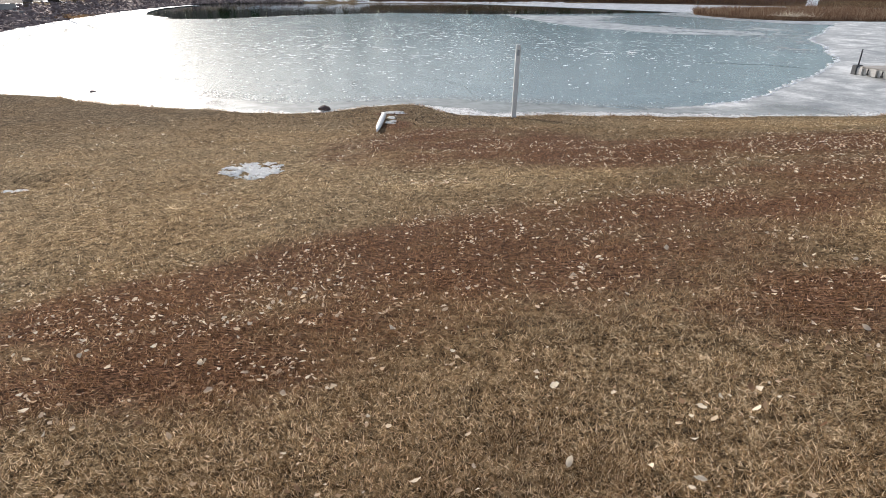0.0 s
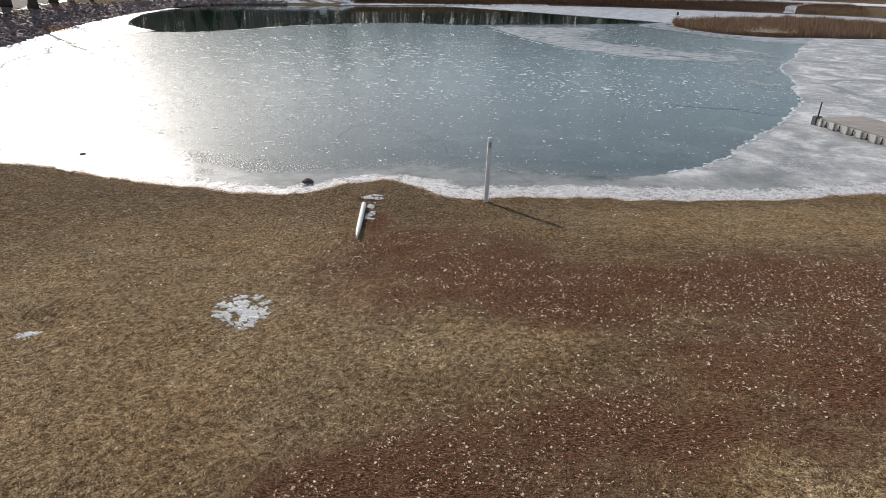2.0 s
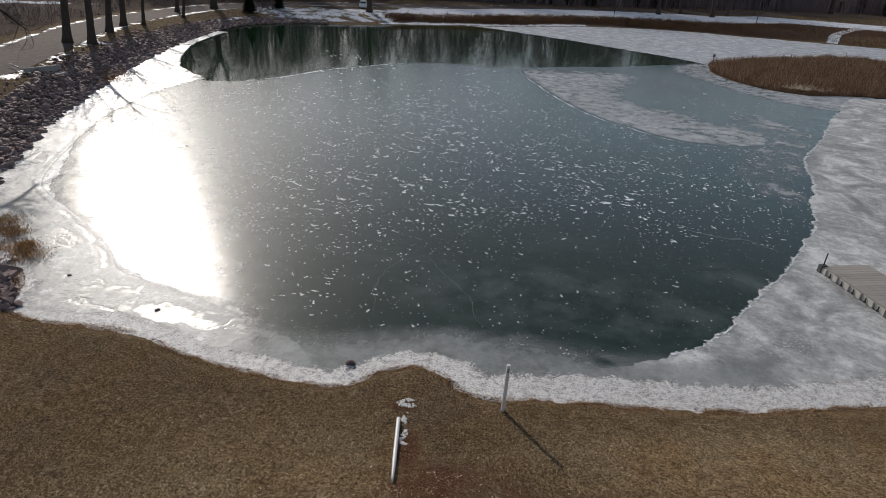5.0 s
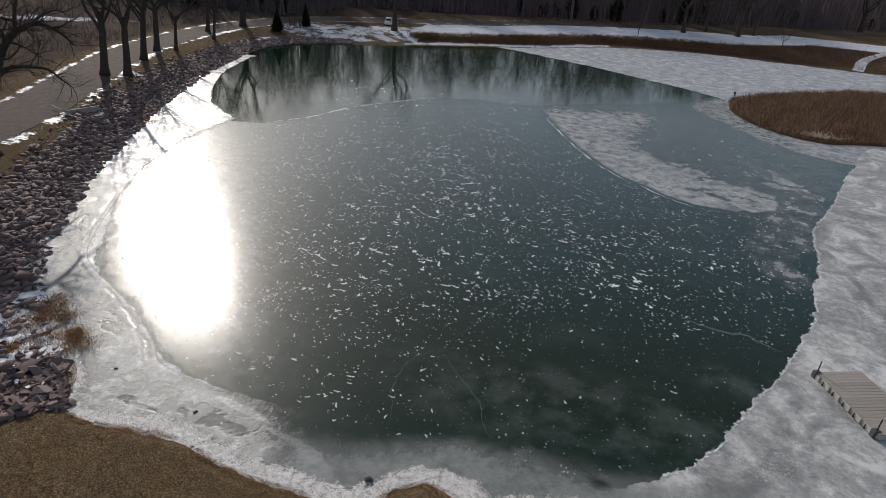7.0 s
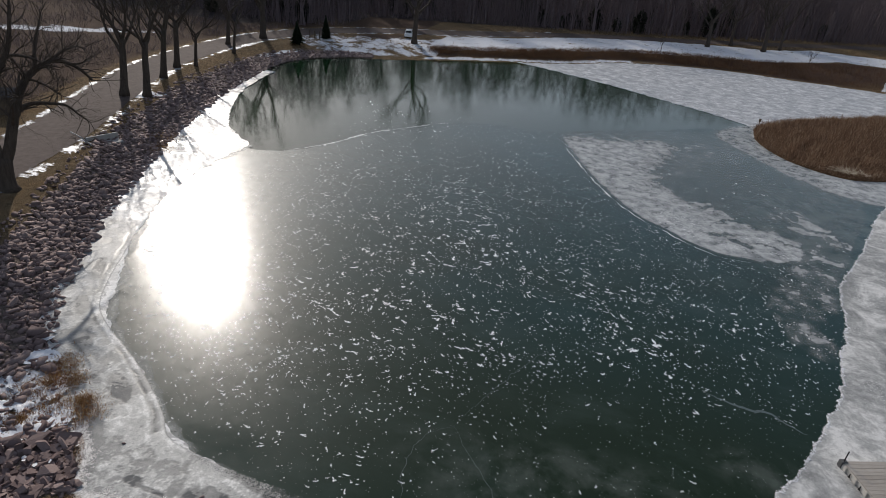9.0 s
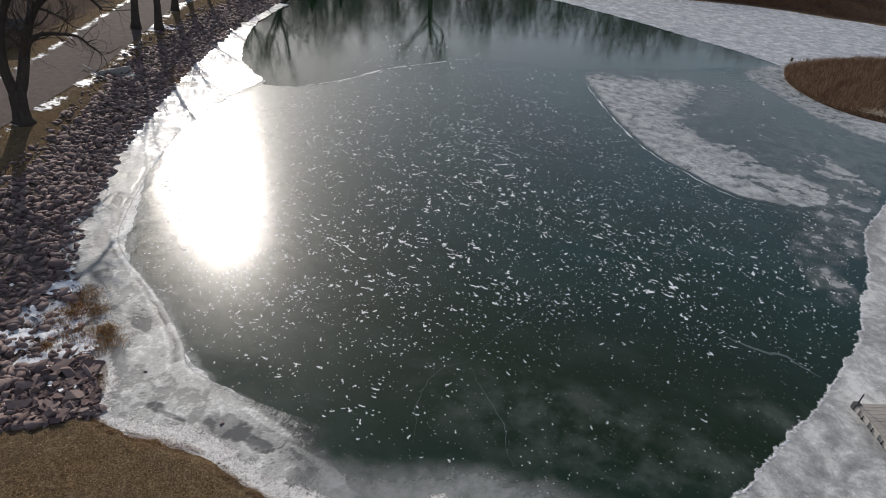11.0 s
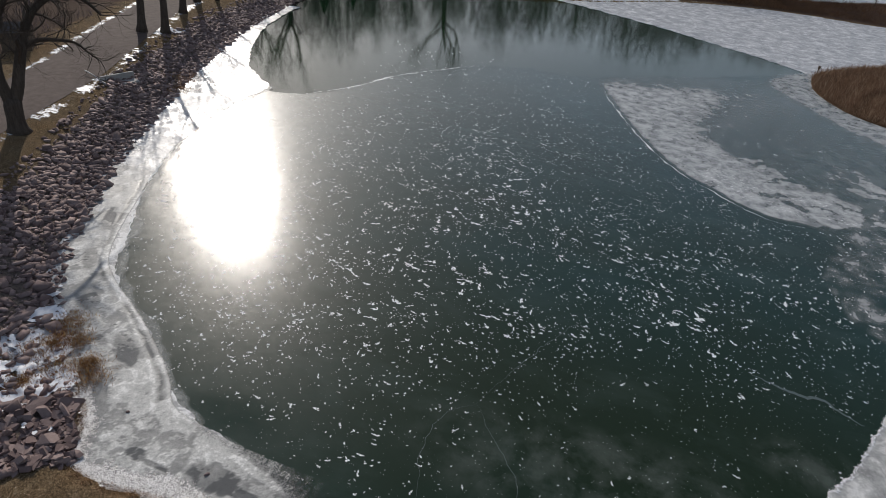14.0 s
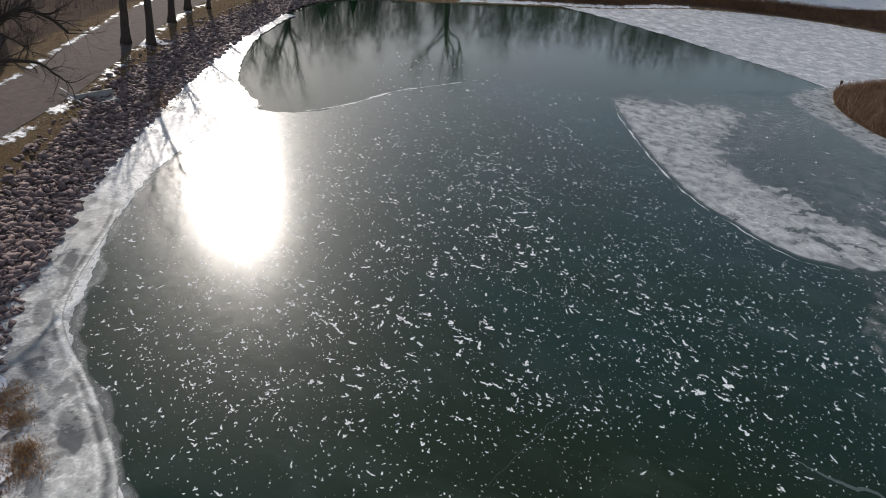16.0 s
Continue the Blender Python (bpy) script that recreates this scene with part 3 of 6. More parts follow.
def litter_of(q):
    rag = np.array([noise.fractal((x * 0.8, y * 0.8, 3.7), 0.6, 2.2, 5) for x, y in np.clip(q, -40, 40)]) * (np.abs(q).max(1) < 40)
    return (0.9 + 0.5 * rag) * (1 - 0.9 * blotch(q, (4.7, 4.3, 0.7, 0.6, 0))) * blotch(q, (0.6, 10.3, 2.3, 2.1, 10), (3.2, 9.3, 2.2, 1.6, 0), (7.2, 9.6, 3.2, 1.9, 8), (5.6, 6.6, 1.6, 1.5, 0), (4.6, 5.0, 1.3, 0.8, 20), (3.0, 5.1, 1.2, 0.7, 35), (1.2, 4.2, 1.5, 0.7, 25), (-0.4, 3.0, 1.3, 0.6, 25), (0.4, 2.2, 1.3, 0.5, 20), (1.9, 4.0, 1.7, 1.2, 20), (10.5, 6.0, 4.0, 3.5, 0), (3.6, 2.9, 0.9, 0.5, 10), (-1.9, 14.7, 0.5, 0.25, 0), (-1.3, 12.9, 0.35, 0.8, 10))


def bleach_of(q):
    return np.maximum(blotch(q, (-4.5, 7.5, 5.0, 5.0, 0), (1.0, 7.0, 2.0, 0.8, 10), (-7.0, 5.0, 5.0, 5.0, 0), (9.5, 14.4, 6.0, 1.9, 8), (4.7, 4.3, 0.7, 0.6, 0)), 0.0)


attribute(ground_mesh, "litter", litter_of(gq))
attribute(ground_mesh, "bleach", bleach_of(gq))
beyond = smooth((gq[:, 1] + 0.3 * np.minimum(gq[:, 0] + 50, 0) - 109) / 4)
strip = np.exp(-((gd - 1.6) / 1.3) ** 2) * (gq[:, 0] > -36) * smooth((14 - gq[:, 0]) / 16) * 0.8
grass_from = np.interp(gq[:, 0], [-34, 0, 15], [2.6, 2.2, 0.6])
grass_to = np.interp(gq[:, 0], [-34, -10, 15, 32, 45, 56], [6.0, 7.6, 8.2, 11, 21, 31])
field_to = np.interp(gq[:, 0], [-34, -12, 15, 38, 54], [23, 26, 31, 37, 50])
field = smooth((gd - grass_to + 1) / 2) * smooth((field_to - gd) / 3) * (gq[:, 0] > -38) * 0.76
near_bank = smooth((gd - 1) / 2) * smooth((22 - gd) / 8) * ((gq[:, 0] <= -34) & (gq[:, 0] > -62)) * 0.57
shore_snow = np.maximum(beyond * np.maximum(strip, np.maximum(field, near_bank)), blotch(gq, (-56.5, 66, 4.5, 1.3, 60), (-57, 104, 6, 2.5, 80), (-98, 92, 16, 2.2, 35), (-92, 98, 12, 1.5, 30)) * 0.85)
snowy = shore_snow * (gd > 0.4)
snowy = np.maximum(snowy, blotch(gq, (-24, 21.5, 3.4, 2.3, 40), (-21.3, 20.1, 0.9, 0.5, 40)) * 0.74 * (gq[:, 0] < -19))
attribute(ground_mesh, "snow", snowy)
woods = smooth((road_d - 9) / 6) * (((gq[:, 0] * 0.47 - gq[:, 1] + 187) < 0) | ((gq[:, 1] > 125) & (gq[:, 0] < -62)))
attribute(ground_mesh, "woods", woods)
marsh = smooth((grass_to - gd) / 2) * smooth((gd - grass_from) / 1.0) * smooth((gq[:, 1] + 0.45 * (-gq[:, 0] - 20) - 118) / 8) * (gq[:, 0] > -37)
attribute(ground_mesh, "rough", np.clip(marsh + 0.9 * ((gq[:, 0] < -45) & (gq[:, 1] > 10)) * (1 - woods) * smooth((road_d - 4) / 2) * (distance_to(RIPRAP_FOOT, gq, False) > 18), 0, 1))
attribute(ground_mesh, "stony", smooth((np.interp(gq[:, 1], [24, 32], [7.5, 5.6]) - foot_d) / 1.5) * (gd > 0) * smooth((gq[:, 1] - 16.1 - 0.75 * (gq[:, 0] + 17.9)) / 0.6))
ground = tagged(new("ground", ground_mesh), "dormant brown lawn and banks strewn with leaves", "ground", kind="structure")

# ---- water and ice ----
wx, wy = np.array([-75.0, 100.0]), np.array([8.0, 175.0])
water = tagged(new("water", slab("water", [(wx[0], wy[0]), (wx[1], wy[0]), (wx[1], wy[1]), (wx[0], wy[1])], -0.07, 0.02, WATER)), "dark green open water of the pond", "water", kind="structure")

WATER_RIM = [(-36, 58.2), (-33, 58.4), (-30.2, 60.8), (-28.4, 65.6), (-26.2, 70.7), (-23.2, 74.6), (-18.6, 79.8), (-12.9, 82.1), (-6.8, 82.5), (-0.4, 86.7), (7.2, 91.3), (15.4, 97.6), (23, 101.5)]
rim = ragged(spline(WATER_RIM, 6), 0.4, 0.5, 0.5, 1.0)


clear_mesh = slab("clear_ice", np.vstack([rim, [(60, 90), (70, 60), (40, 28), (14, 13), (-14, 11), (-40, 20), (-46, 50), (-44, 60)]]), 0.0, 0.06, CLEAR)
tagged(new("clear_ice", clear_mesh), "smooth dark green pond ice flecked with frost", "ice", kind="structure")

LEFT_EDGE = [
    (-52.3, 93), (-52, 89.3), (-49.8, 79.5), (-46.1, 71), (-42.2, 64.5), (-38.5, 61), (-36, 58.5), (-36.2, 52), (-35, 45), (-33, 39),
    (-30.6, 34.3), (-28, 30.3), (-26.2, 27.4), (-22.4, 24.8), (-20.6, 23.7), (-19.2, 22.7), (-17.3, 21.1), (-15.9, 20.4), (-13.6, 19.8), (-12.0, 19.2), (-10.2, 18.4), (-8.0, 17.7), (-6.2, 17.0), (-5.2, 15.6), (-5, 13)]
BREAK_EDGE = [(1.2, 14), (1.9, 16.6), (3.6, 18.4), (5.6, 19.6), (7.6, 21.1), (9.2, 22.8), (10.5, 25), (11.9, 27.3), (14, 30.6), (15.7, 33.9), (17.1, 36.9), (18.2, 41), (19.6, 44.8), (21, 51.5), (24.9, 59.6), (29.2, 69.7), (31.0, 73.0), (32.2, 76.0), (33.5, 79), (36, 83)]
left_line = spline(LEFT_EDGE, 6)
edge_a = ragged(left_line, 0.15, 0.28, 0.8, 3.0)
edge_b = ragged(spline(BREAK_EDGE, 6), 0.07, 0.2, 0.9, 5.0, 0.6)
left_mesh = slab("shelf_ice", np.vstack([edge_a, [(-42, 14), (-48, 50), (-58, 80), (-58, 93)]]), 0.025, 0.03, SHELF)
tagged(new("shelf_ice", left_mesh), "milky shelf of white ice against the stones", "ice", kind="structure")
white_mesh = slab("white_ice", np.vstack([edge_b, [(60, 92), (84, 110), (66, 62), (40, 26), (14, 12.5)]]), 0.025, 0.03, WHITE)
tagged(new("white_ice", white_mesh), "grey-white snowy ice broken along its edge", "ice", kind="structure")


# milky ice that fades into the dark ice along the lawn
NEAR_RIM = spline([(-18, 21.6), (-16.3, 19.9), (-14.1, 19.5), (-11.3, 19.3), (-9, 19.0), (-6.4, 19.1), (-4.2, 20.0), (-1.9, 20.9), (0.1, 20.9), (2, 21.2), (4.4, 20.9), (7.6, 21.4), (9.5, 22.6), (12, 18), (-2, 13), (-18, 13)], 6, True)
film_mesh, fq = grid_sheet("milky_ice", np.arange(-19, 12, 0.2), np.arange(13, 24, 0.2), lambda q: np.full(len(q), 0.034), MILK, lambda q: inside(NEAR_RIM, q))
fd = distance_to(NEAR_RIM, fq) * inside(NEAR_RIM, fq)
attribute(film_mesh, "frost", np.clip(-0.12 + 1.1 * smooth(fd / 2.4) + 1.0 * blotch(fq, (-14.5, 18.9, 1.5, 0.5, -10), (-11.0, 18.0, 1.2, 0.35, -15), (-8.2, 17.6, 1.2, 0.3, -12)) - 1.2 * blotch(fq, (-12.7, 17.9, 1.5, 0.65, -12), (-15.9, 18.1, 0.8, 0.5, 0), (-9.6, 17.4, 1.4, 0.4, -10), (-17.5, 19.6, 1.2, 0.8, -40)) - 0.55 * blotch(fq, (4.4, 19.4, 0.42, 0.25, 0)), -1, 1))
tagged(new("milky_ice", film_mesh), "milky grey ice fading towards the deep pond", "ice", kind="structure")


# shore ice between the stones, the lawn's slush and the dark ice: lips, grey pools, a melted hollow
OUTER = spline([(-33.5, 39.5), (-31.0, 34.8), (-28.9, 30.6), (-27.2, 28.0), (-25.1, 26.4), (-23.1, 25.3), (-21.4, 24.3), (-19.3, 22.9), (-17.6, 21.6), (-16.4, 20.4), (-15.0, 20.0), (-13.3, 19.7), (-10.9, 19.5), (-8.7, 19.4), (-5.4, 19.2)], 6)
INNER = spline([(-29.3, 30.2), (-27.6, 27.9), (-24.6, 25.75), (-21.9, 24.0), (-19.6, 22.4), (-18.0, 21.0), (-16.9, 19.6)], 6)
SHORE_ZONE = np.vstack([OUTER, [(-5.4, 14.5), (-22, 14.5), (-36, 30), (-37, 40)]])


def shore_tone(q):
    """Paleness of the shore ice over the plan, nought to one."""
    rag = np.array([noise.fractal((x * 1.3, y * 1.3, 1.0), 0.7, 2.2, 5) for x, y in q])
    soft = np.array([noise.fractal((x * 0.5, y * 0.5, 7.0), 0.9, 2.1, 4) for x, y in q])
    out, inn = distance_to(OUTER, q, False), distance_to(INNER, q, False)
    warp = np.stack([q[:, 0] + 1.1 * soft, q[:, 1] + 1.1 * rag], 1)
    flow = np.array([noise.fractal((x * 0.62, y * 0.62, 5.0), 0.9, 2.1, 4) for x, y in warp])
    tone = 0.44 + 0.24 * smooth((flow + 0.06) / 0.12) + 0.10 * np.exp(-((flow - 0.07) / 0.05) ** 2) + 0.14 * soft + 0.10 * rag
    grey = blotch(q, (-20.8, 22.3, 1.35, 0.5, -35), (-25.2, 24.5, 0.8, 0.55, -45), (-22.6, 22.4, 0.7, 0.28, -10), (-28.2, 27.6, 1.2, 0.4, -50), (-30.6, 31.6, 1.6, 0.4, -58)) + 0.4 * rag
    tone -= 0.33 * smooth((grey - 0.25) / 0.5)
    hollow = blotch(q, (-12.4, 17.9, 1.35, 0.6, -3), (-10.8, 17.6, 0.8, 0.32, -5), (-16.0, 17.7, 0.5, 0.28, -5), (-14.9, 17.5, 0.8, 0.13, -5)) + 0.5 * rag
    tone += 0.14 * np.exp(-((hollow - 0.34) / 0.10) ** 2)
    tone -= 0.38 * smooth((hollow - 0.40) / 0.3) + 0.16 * blotch(q, (-8.4, 17.6, 2.6, 0.5, -3))
    strip = blotch(q, (-8.4, 17.8, 1.3, 0.14, -14), (-11.0, 18.75, 1.6, 0.22, -14)) + 0.25 * rag
    tone += 0.32 * smooth((strip - 0.4) / 0.35)
    for x, y, rx, ry in ((-21.8, 21.85, 0.75, 0.45), (-20.0, 20.9, 0.95, 0.6), (-24.3, 25.1, 0.5, 0.35), (-25.6, 25.9, 0.32, 0.25)):
        e = np.sqrt(((q[:, 0] - x) / rx) ** 2 + ((q[:, 1] - y) / ry) ** 2) + 0.25 * rag
        tone += 0.22 * np.exp(-((e - 1.0) / 0.13) ** 2) - 0.06 * (e < 0.9)
    tone += 0.26 * np.exp(-((out - 0.12) / 0.10) ** 2) * (q[:, 0] < -15) - 0.30 * np.exp(-((out - 0.42 - 0.1 * rag) / 0.12) ** 2) * (q[:, 0] < -17)
    tone += 0.25 * np.exp(-((inn - 0.03) / 0.09) ** 2)
    tone -= 0.35 * np.exp(-((q[:, 0] + 17.93) / 0.2) ** 2 - ((q[:, 1] - 19.27) / 0.16) ** 2)
    return np.clip(tone - 0.20 * smooth((q[:, 0] + 13) / 6), 0.02, 1)


zone_mesh, zq = grid_sheet("shore_ice", np.arange(-36, -5.4, 0.08), np.arange(15.2, 40, 0.08), lambda q: np.full(len(q), 0.037), SHORE_ICE, lambda q: inside(SHORE_ZONE, q) & (inside(SHORE, q) | (distance_to(SHORE, q) < 0.3)))
attribute(zone_mesh, "tone", shore_tone(zq))
rimmed = distance_to(OUTER, zq, False) * np.where(inside(SHORE_ZONE, zq), 1, -1)
attribute(zone_mesh, "cover", np.clip(0.5 + rimmed / np.interp(zq[:, 0], [-16, -12, -7], [0.25, 1.6, 3.0]), -0.5, 1.4) * smooth((-5.4 - zq[:, 0]) / 6.5) * smooth((40 - zq[:, 1]) / 5))
tagged(new("shore_ice", zone_mesh), "pale lobed shore ice with grey pools and lips", "ice", kind="structure")


rim_line = left_line[36:-9]
rim_mesh, rq = grid_sheet("thin_ice", np.arange(-40, -6, 0.16), np.arange(17.5, 62, 0.16), lambda q: np.full(len(q), 0.016), MILK, lambda q: distance_to(rim_line, q, False) < 1.9)
reach = 0.35 + 0.45 * np.array([noise.fractal((x * 0.45, y * 0.45, 4.0), 0.8, 2.1, 3) for x, y in rq]) - 0.5 * smooth((rq[:, 0] + 17) / 4)
away = distance_to(rim_line, rq, False)
attribute(rim_mesh, "frost", 0.50 - 1.5 * smooth((away - reach) / 0.5) + 0.25 * np.exp(-((away - reach + 0.1) / 0.1) ** 2))
tagged(new("thin_ice", rim_mesh), "thin pale margin of ice beside the shelf", "ice", kind="structure")


def crack(points, wide, name="ice_crack", label="thin whitish healed crack in dark ice", group="cracks in the ice", z=0.005):
    """A hairline crack healed white."""
    line = ragged(spline(points, 6), 0.12, 0.14, 0.9, 9.0, 0.6)
    tan = np.gradient(line, axis=0)
    nrm = np.stack([-tan[:, 1], tan[:, 0]], 1)
    nrm /= np.linalg.norm(nrm, axis=1)[:, None] + 1e-9
    n = len(line)
    w = wide * np.abs(np.sin(np.linspace(0.15, 3.0, n)))
    if name == "frost_rim":
        w = w * np.array([min(1.6, max(0.04, 0.55 + 1.5 * noise.fractal((x * 0.5, y * 0.5, 3.0), 0.7, 2.3, 4))) for x, y in line])
    w = w[:, None]
    v = np.column_stack([np.vstack([line - nrm * w, line + nrm * w]), np.full(2 * n, z)]).tolist()
    me = bpy.data.meshes.new(name)
    me.from_pydata(v, [], [(i, i + 1, n + i + 1, n + i) for i in range(n - 1)])
    me.materials.append(RIM_WHITE if name == "frost_rim" else FROST_LINE)
    return tagged(new(name, me), label, "ice", group, "structure")


RIM_WHITE = plain("rim_frost", (0.60, 0.62, 0.62), 0.6, 0.3)
FROST_LINE = plain("crack_white", (0.075, 0.098, 0.095), 0.4, 0.4)
CRACKS = (([(-4.7, 20.0), (-5.2, 22.3), (-5.1, 24.6), (-3.8, 25.9)], 0.012), ([(0.7, 20.2), (-0.5, 21), (-1.3, 22.8), (-3.8, 25.9)], 0.012), ([(-3.8, 25.9), (-2.6, 29), (-1.1, 32.2), (0.9, 35.8)], 0.012), ([(9.2, 33.6), (11.3, 33.05), (12.4, 33.1), (13.1, 32.65), (14.2, 32.1)], 0.10))
for points, wide in CRACKS:
    crack(points, wide)
crack([tuple(q) for q in rim[8:int(len(rim) * 0.42):12]], 0.13, "frost_rim", "white frosted lip where ice meets water", "frosted lips of the ice")

RIDGE = "ridges along the shelf ice"
crack([tuple(q) for q in left_line[42:-60:4]], 0.075, "frost_rim", "pale raised lip along the shelf ice", RIDGE, 0.031)

FLOCK_EDGE = [(26, 100.5), (22.5, 103), (18, 107.5), (12.2, 112), (2.8, 119), (-8.2, 126), (-15.5, 129.7), (-23, 132.5)]
edge_c = ragged(spline(FLOCK_EDGE, 6), 0.4, 0.5, 0.6, 7.0)
marsh_mesh = slab("marsh_ice", np.vstack([edge_c, [(-20, 145), (2, 165), (40, 168), (84, 160), (88, 104), (60, 92), (28, 98)]]), -0.03, 0.05, MARSH)
tagged(new("marsh_ice", marsh_mesh), "bright snow-covered ice beyond the reed bed", "ice", kind="structure")

TONGUE = spline([(-4.2, 83.2), (-2.6, 75.3), (1.5, 65.1), (5, 58.9), (7.4, 56.6), (9.8, 54.3), (12.2, 53), (14.8, 52.9), (14.4, 50.5), (13.4, 48), (13.2, 45), (14.0, 41), (17.0, 39.2), (19.6, 41.5), (21.5, 50), (24.5, 60), (28, 68), (29, 76), (24, 84), (19, 94), (8, 92)], 6, True)
BAND = spline([(-4.2, 83.2), (-2.6, 75.3), (1.5, 65.1), (5, 58.9), (7.4, 56.6), (9.8, 54.3), (12.2, 53), (14.8, 52.9), (17.2, 53.6), (19.0, 55.2), (20.6, 57.5), (20.2, 60), (17.0, 61.6), (13.8, 62), (12.4, 64.5), (9.6, 69.5), (9.5, 74), (11.0, 79), (12.5, 85), (9, 88), (2, 86)], 6, True)
tongue_mesh, tq = grid_sheet("frost_film", np.arange(-6, 31, 0.2), np.arange(39, 96, 0.2), lambda q: np.full(len(q), 0.012), FROST, lambda q: inside(TONGUE, q))
wander = np.array([(noise.fractal((x * 0.55, y * 0.4, 3.0), 0.7, 2.1, 4), noise.fractal((x * 0.55, y * 0.4, 9.0), 0.7, 2.1, 4)) for x, y in tq])
wq = tq + wander * (0.9, 1.3)
clouds = smooth(0.5 + 1.1 * np.array([noise.fractal((x * 0.8, y * 0.5, 21.0), 0.6, 2.1, 4) for x, y in tq]))
lip = BAND[:43]
fade = np.minimum(smooth(distance_to(lip, tq, False) / 1.0), smooth(distance_to(BAND[43:], wq, False) / np.interp(tq[:, 1], [54, 62, 72], [0.8, 2.2, 5.0])))
film = 0.20 * smooth((tq[:, 1] - 50) / 6) + 0.58 * inside(BAND, wq) * fade
WISP = spline([(21.5, 59), (19.6, 55.2), (18.7, 52), (17.6, 49), (16.9, 46), (16.3, 43.6), (17.0, 41.2)], 8)
film = np.maximum(film, (0.14 + 0.34 * clouds) * smooth(1.25 - distance_to(WISP, wq, False) / 1.9))
film = np.maximum(film, 0.72 * smooth(1.9 * blotch(wq, (11.7, 65.4, 1.2, 0.8, 20), (13.0, 62.9, 1.6, 0.8, -20), (22.1, 64.0, 1.6, 0.9, -20), (20.6, 62.2, 1.5, 0.8, -15), (22.5, 61.8, 1.2, 0.6, 0), (25.0, 60.7, 1.1, 0.8, 0), (21.6, 56.2, 0.9, 0.7, 0)) - 0.4))
film = np.maximum(film, (0.14 + 0.30 * clouds) * blotch(wq, (20.6, 65.0, 4.0, 3.0, -20), (22.0, 60.5, 2.6, 2.6, 10), (20.6, 52.5, 1.4, 2.6, 20), (19.6, 48.6, 1.2, 2.0, 15)))
film = np.maximum(film, 0.32 * blotch(tq, (8, 76, 8, 5, 50), (14, 84, 7, 5, 50)))
film -= 0.5 * blotch(wq, (12.7, 57.7, 1.5, 0.5, -10), (14.4, 56.3, 1.2, 0.4, -15), (16.5, 57.0, 1.4, 0.3, -15), (12.3, 60.6, 0.9, 0.3, 30), (14.9, 61.0, 1.2, 0.3, -20), (19.2, 58.4, 1.2, 0.4, -20))
film *= smooth(distance_to(TONGUE, tq) / np.interp(tq[:, 1], [50, 56], [1.6, 0.5]))
attribute(tongue_mesh, "frost", np.where(inside(TONGUE, tq), film, -1))
attribute(tongue_mesh, "crumb", blotch(tq, (13.3, 58.2, 1.8, 0.9, -10), (16.0, 57.8, 2.4, 1.0, -12), (13.6, 55.6, 1.8, 0.7, -20), (17.8, 55.6, 1.4, 0.6, 0), (16.2, 49.0, 0.8, 0.6, 0), (9.5, 58.5, 3, 2, -40), (20, 57.5, 2, 1, -15)))
tagged(new("frost_film", tongue_mesh), "patchy white frost on dark pond ice", "frost", kind="structure")
STRAND = spline([(34, 74.5), (31.2, 73.2), (28.5, 73.8), (25.6, 75.4), (22.6, 78.4), (20.2, 82.5), (18, 87), (16, 91), (15.4, 96), (20, 103), (26, 104), (30, 90), (40, 86)], 6, True)
strand_mesh, nq = grid_sheet("shore_film", np.arange(14, 41, 0.25), np.arange(72, 105, 0.25), lambda q: np.full(len(q), 0.016), FROST, lambda q: inside(STRAND, q))
near = distance_to(STRAND, nq)
attribute(strand_mesh, "frost", np.where(inside(STRAND, nq), (0.55 + 0.25 * smooth((nq[:, 0] - 24) / 5)) * smooth(near / 1.8), -1))
attribute(strand_mesh, "crumb", np.full(len(nq), 0.12))
tagged(new("shore_film", strand_mesh), "greyish frosted ice beside the reed bed", "frost", kind="structure")
crack([(-3.6, 80), (-2.6, 75.3), (1.5, 65.1), (5, 58.9), (7.4, 56.6), (9.8, 54.3), (12.2, 53), (14.6, 52.9)], 0.12, "frost_rim", "bright white frost lip around a tongue of grey ice", "frosted lips of the ice")


# frost flecks scattered over the dark ice
def fleck_shape(seed, lobes):
    """Ragged flat flakes strung along a wandering line."""
    r = random.Random(seed)
    v, f = [], []
    x, y, way = -0.35 * (lobes > 1), 0.0, r.uniform(-0.4, 0.4)
    for i in range(lobes):
        size, n, n0 = r.uniform(0.35, 0.8) / (0.7 + 0.38 * lobes), 9, len(v)
        long, thin = r.uniform(0.8, 1.6), r.uniform(0.6, 1.1)
        c, s = math.cos(way), math.sin(way)
        v.append((x, y, 0.001 * i))
        for k in range(n):
            a = 2 * math.pi * k / n
            rad = size * r.uniform(0.16, 0.85)
            p, q = math.cos(a) * rad * long, math.sin(a) * rad * thin
            v.append((x + p * c - q * s, y + p * s + q * c, 0.001 * i))
        f += [(n0, n0 + 1 + k, n0 + 1 + (k + 1) % n) for k in range(n)]
        x, y = x + c * 0.8 / lobes, y + s * 0.8 / lobes
        way += r.uniform(-1.5, 1.5)
    return v, f


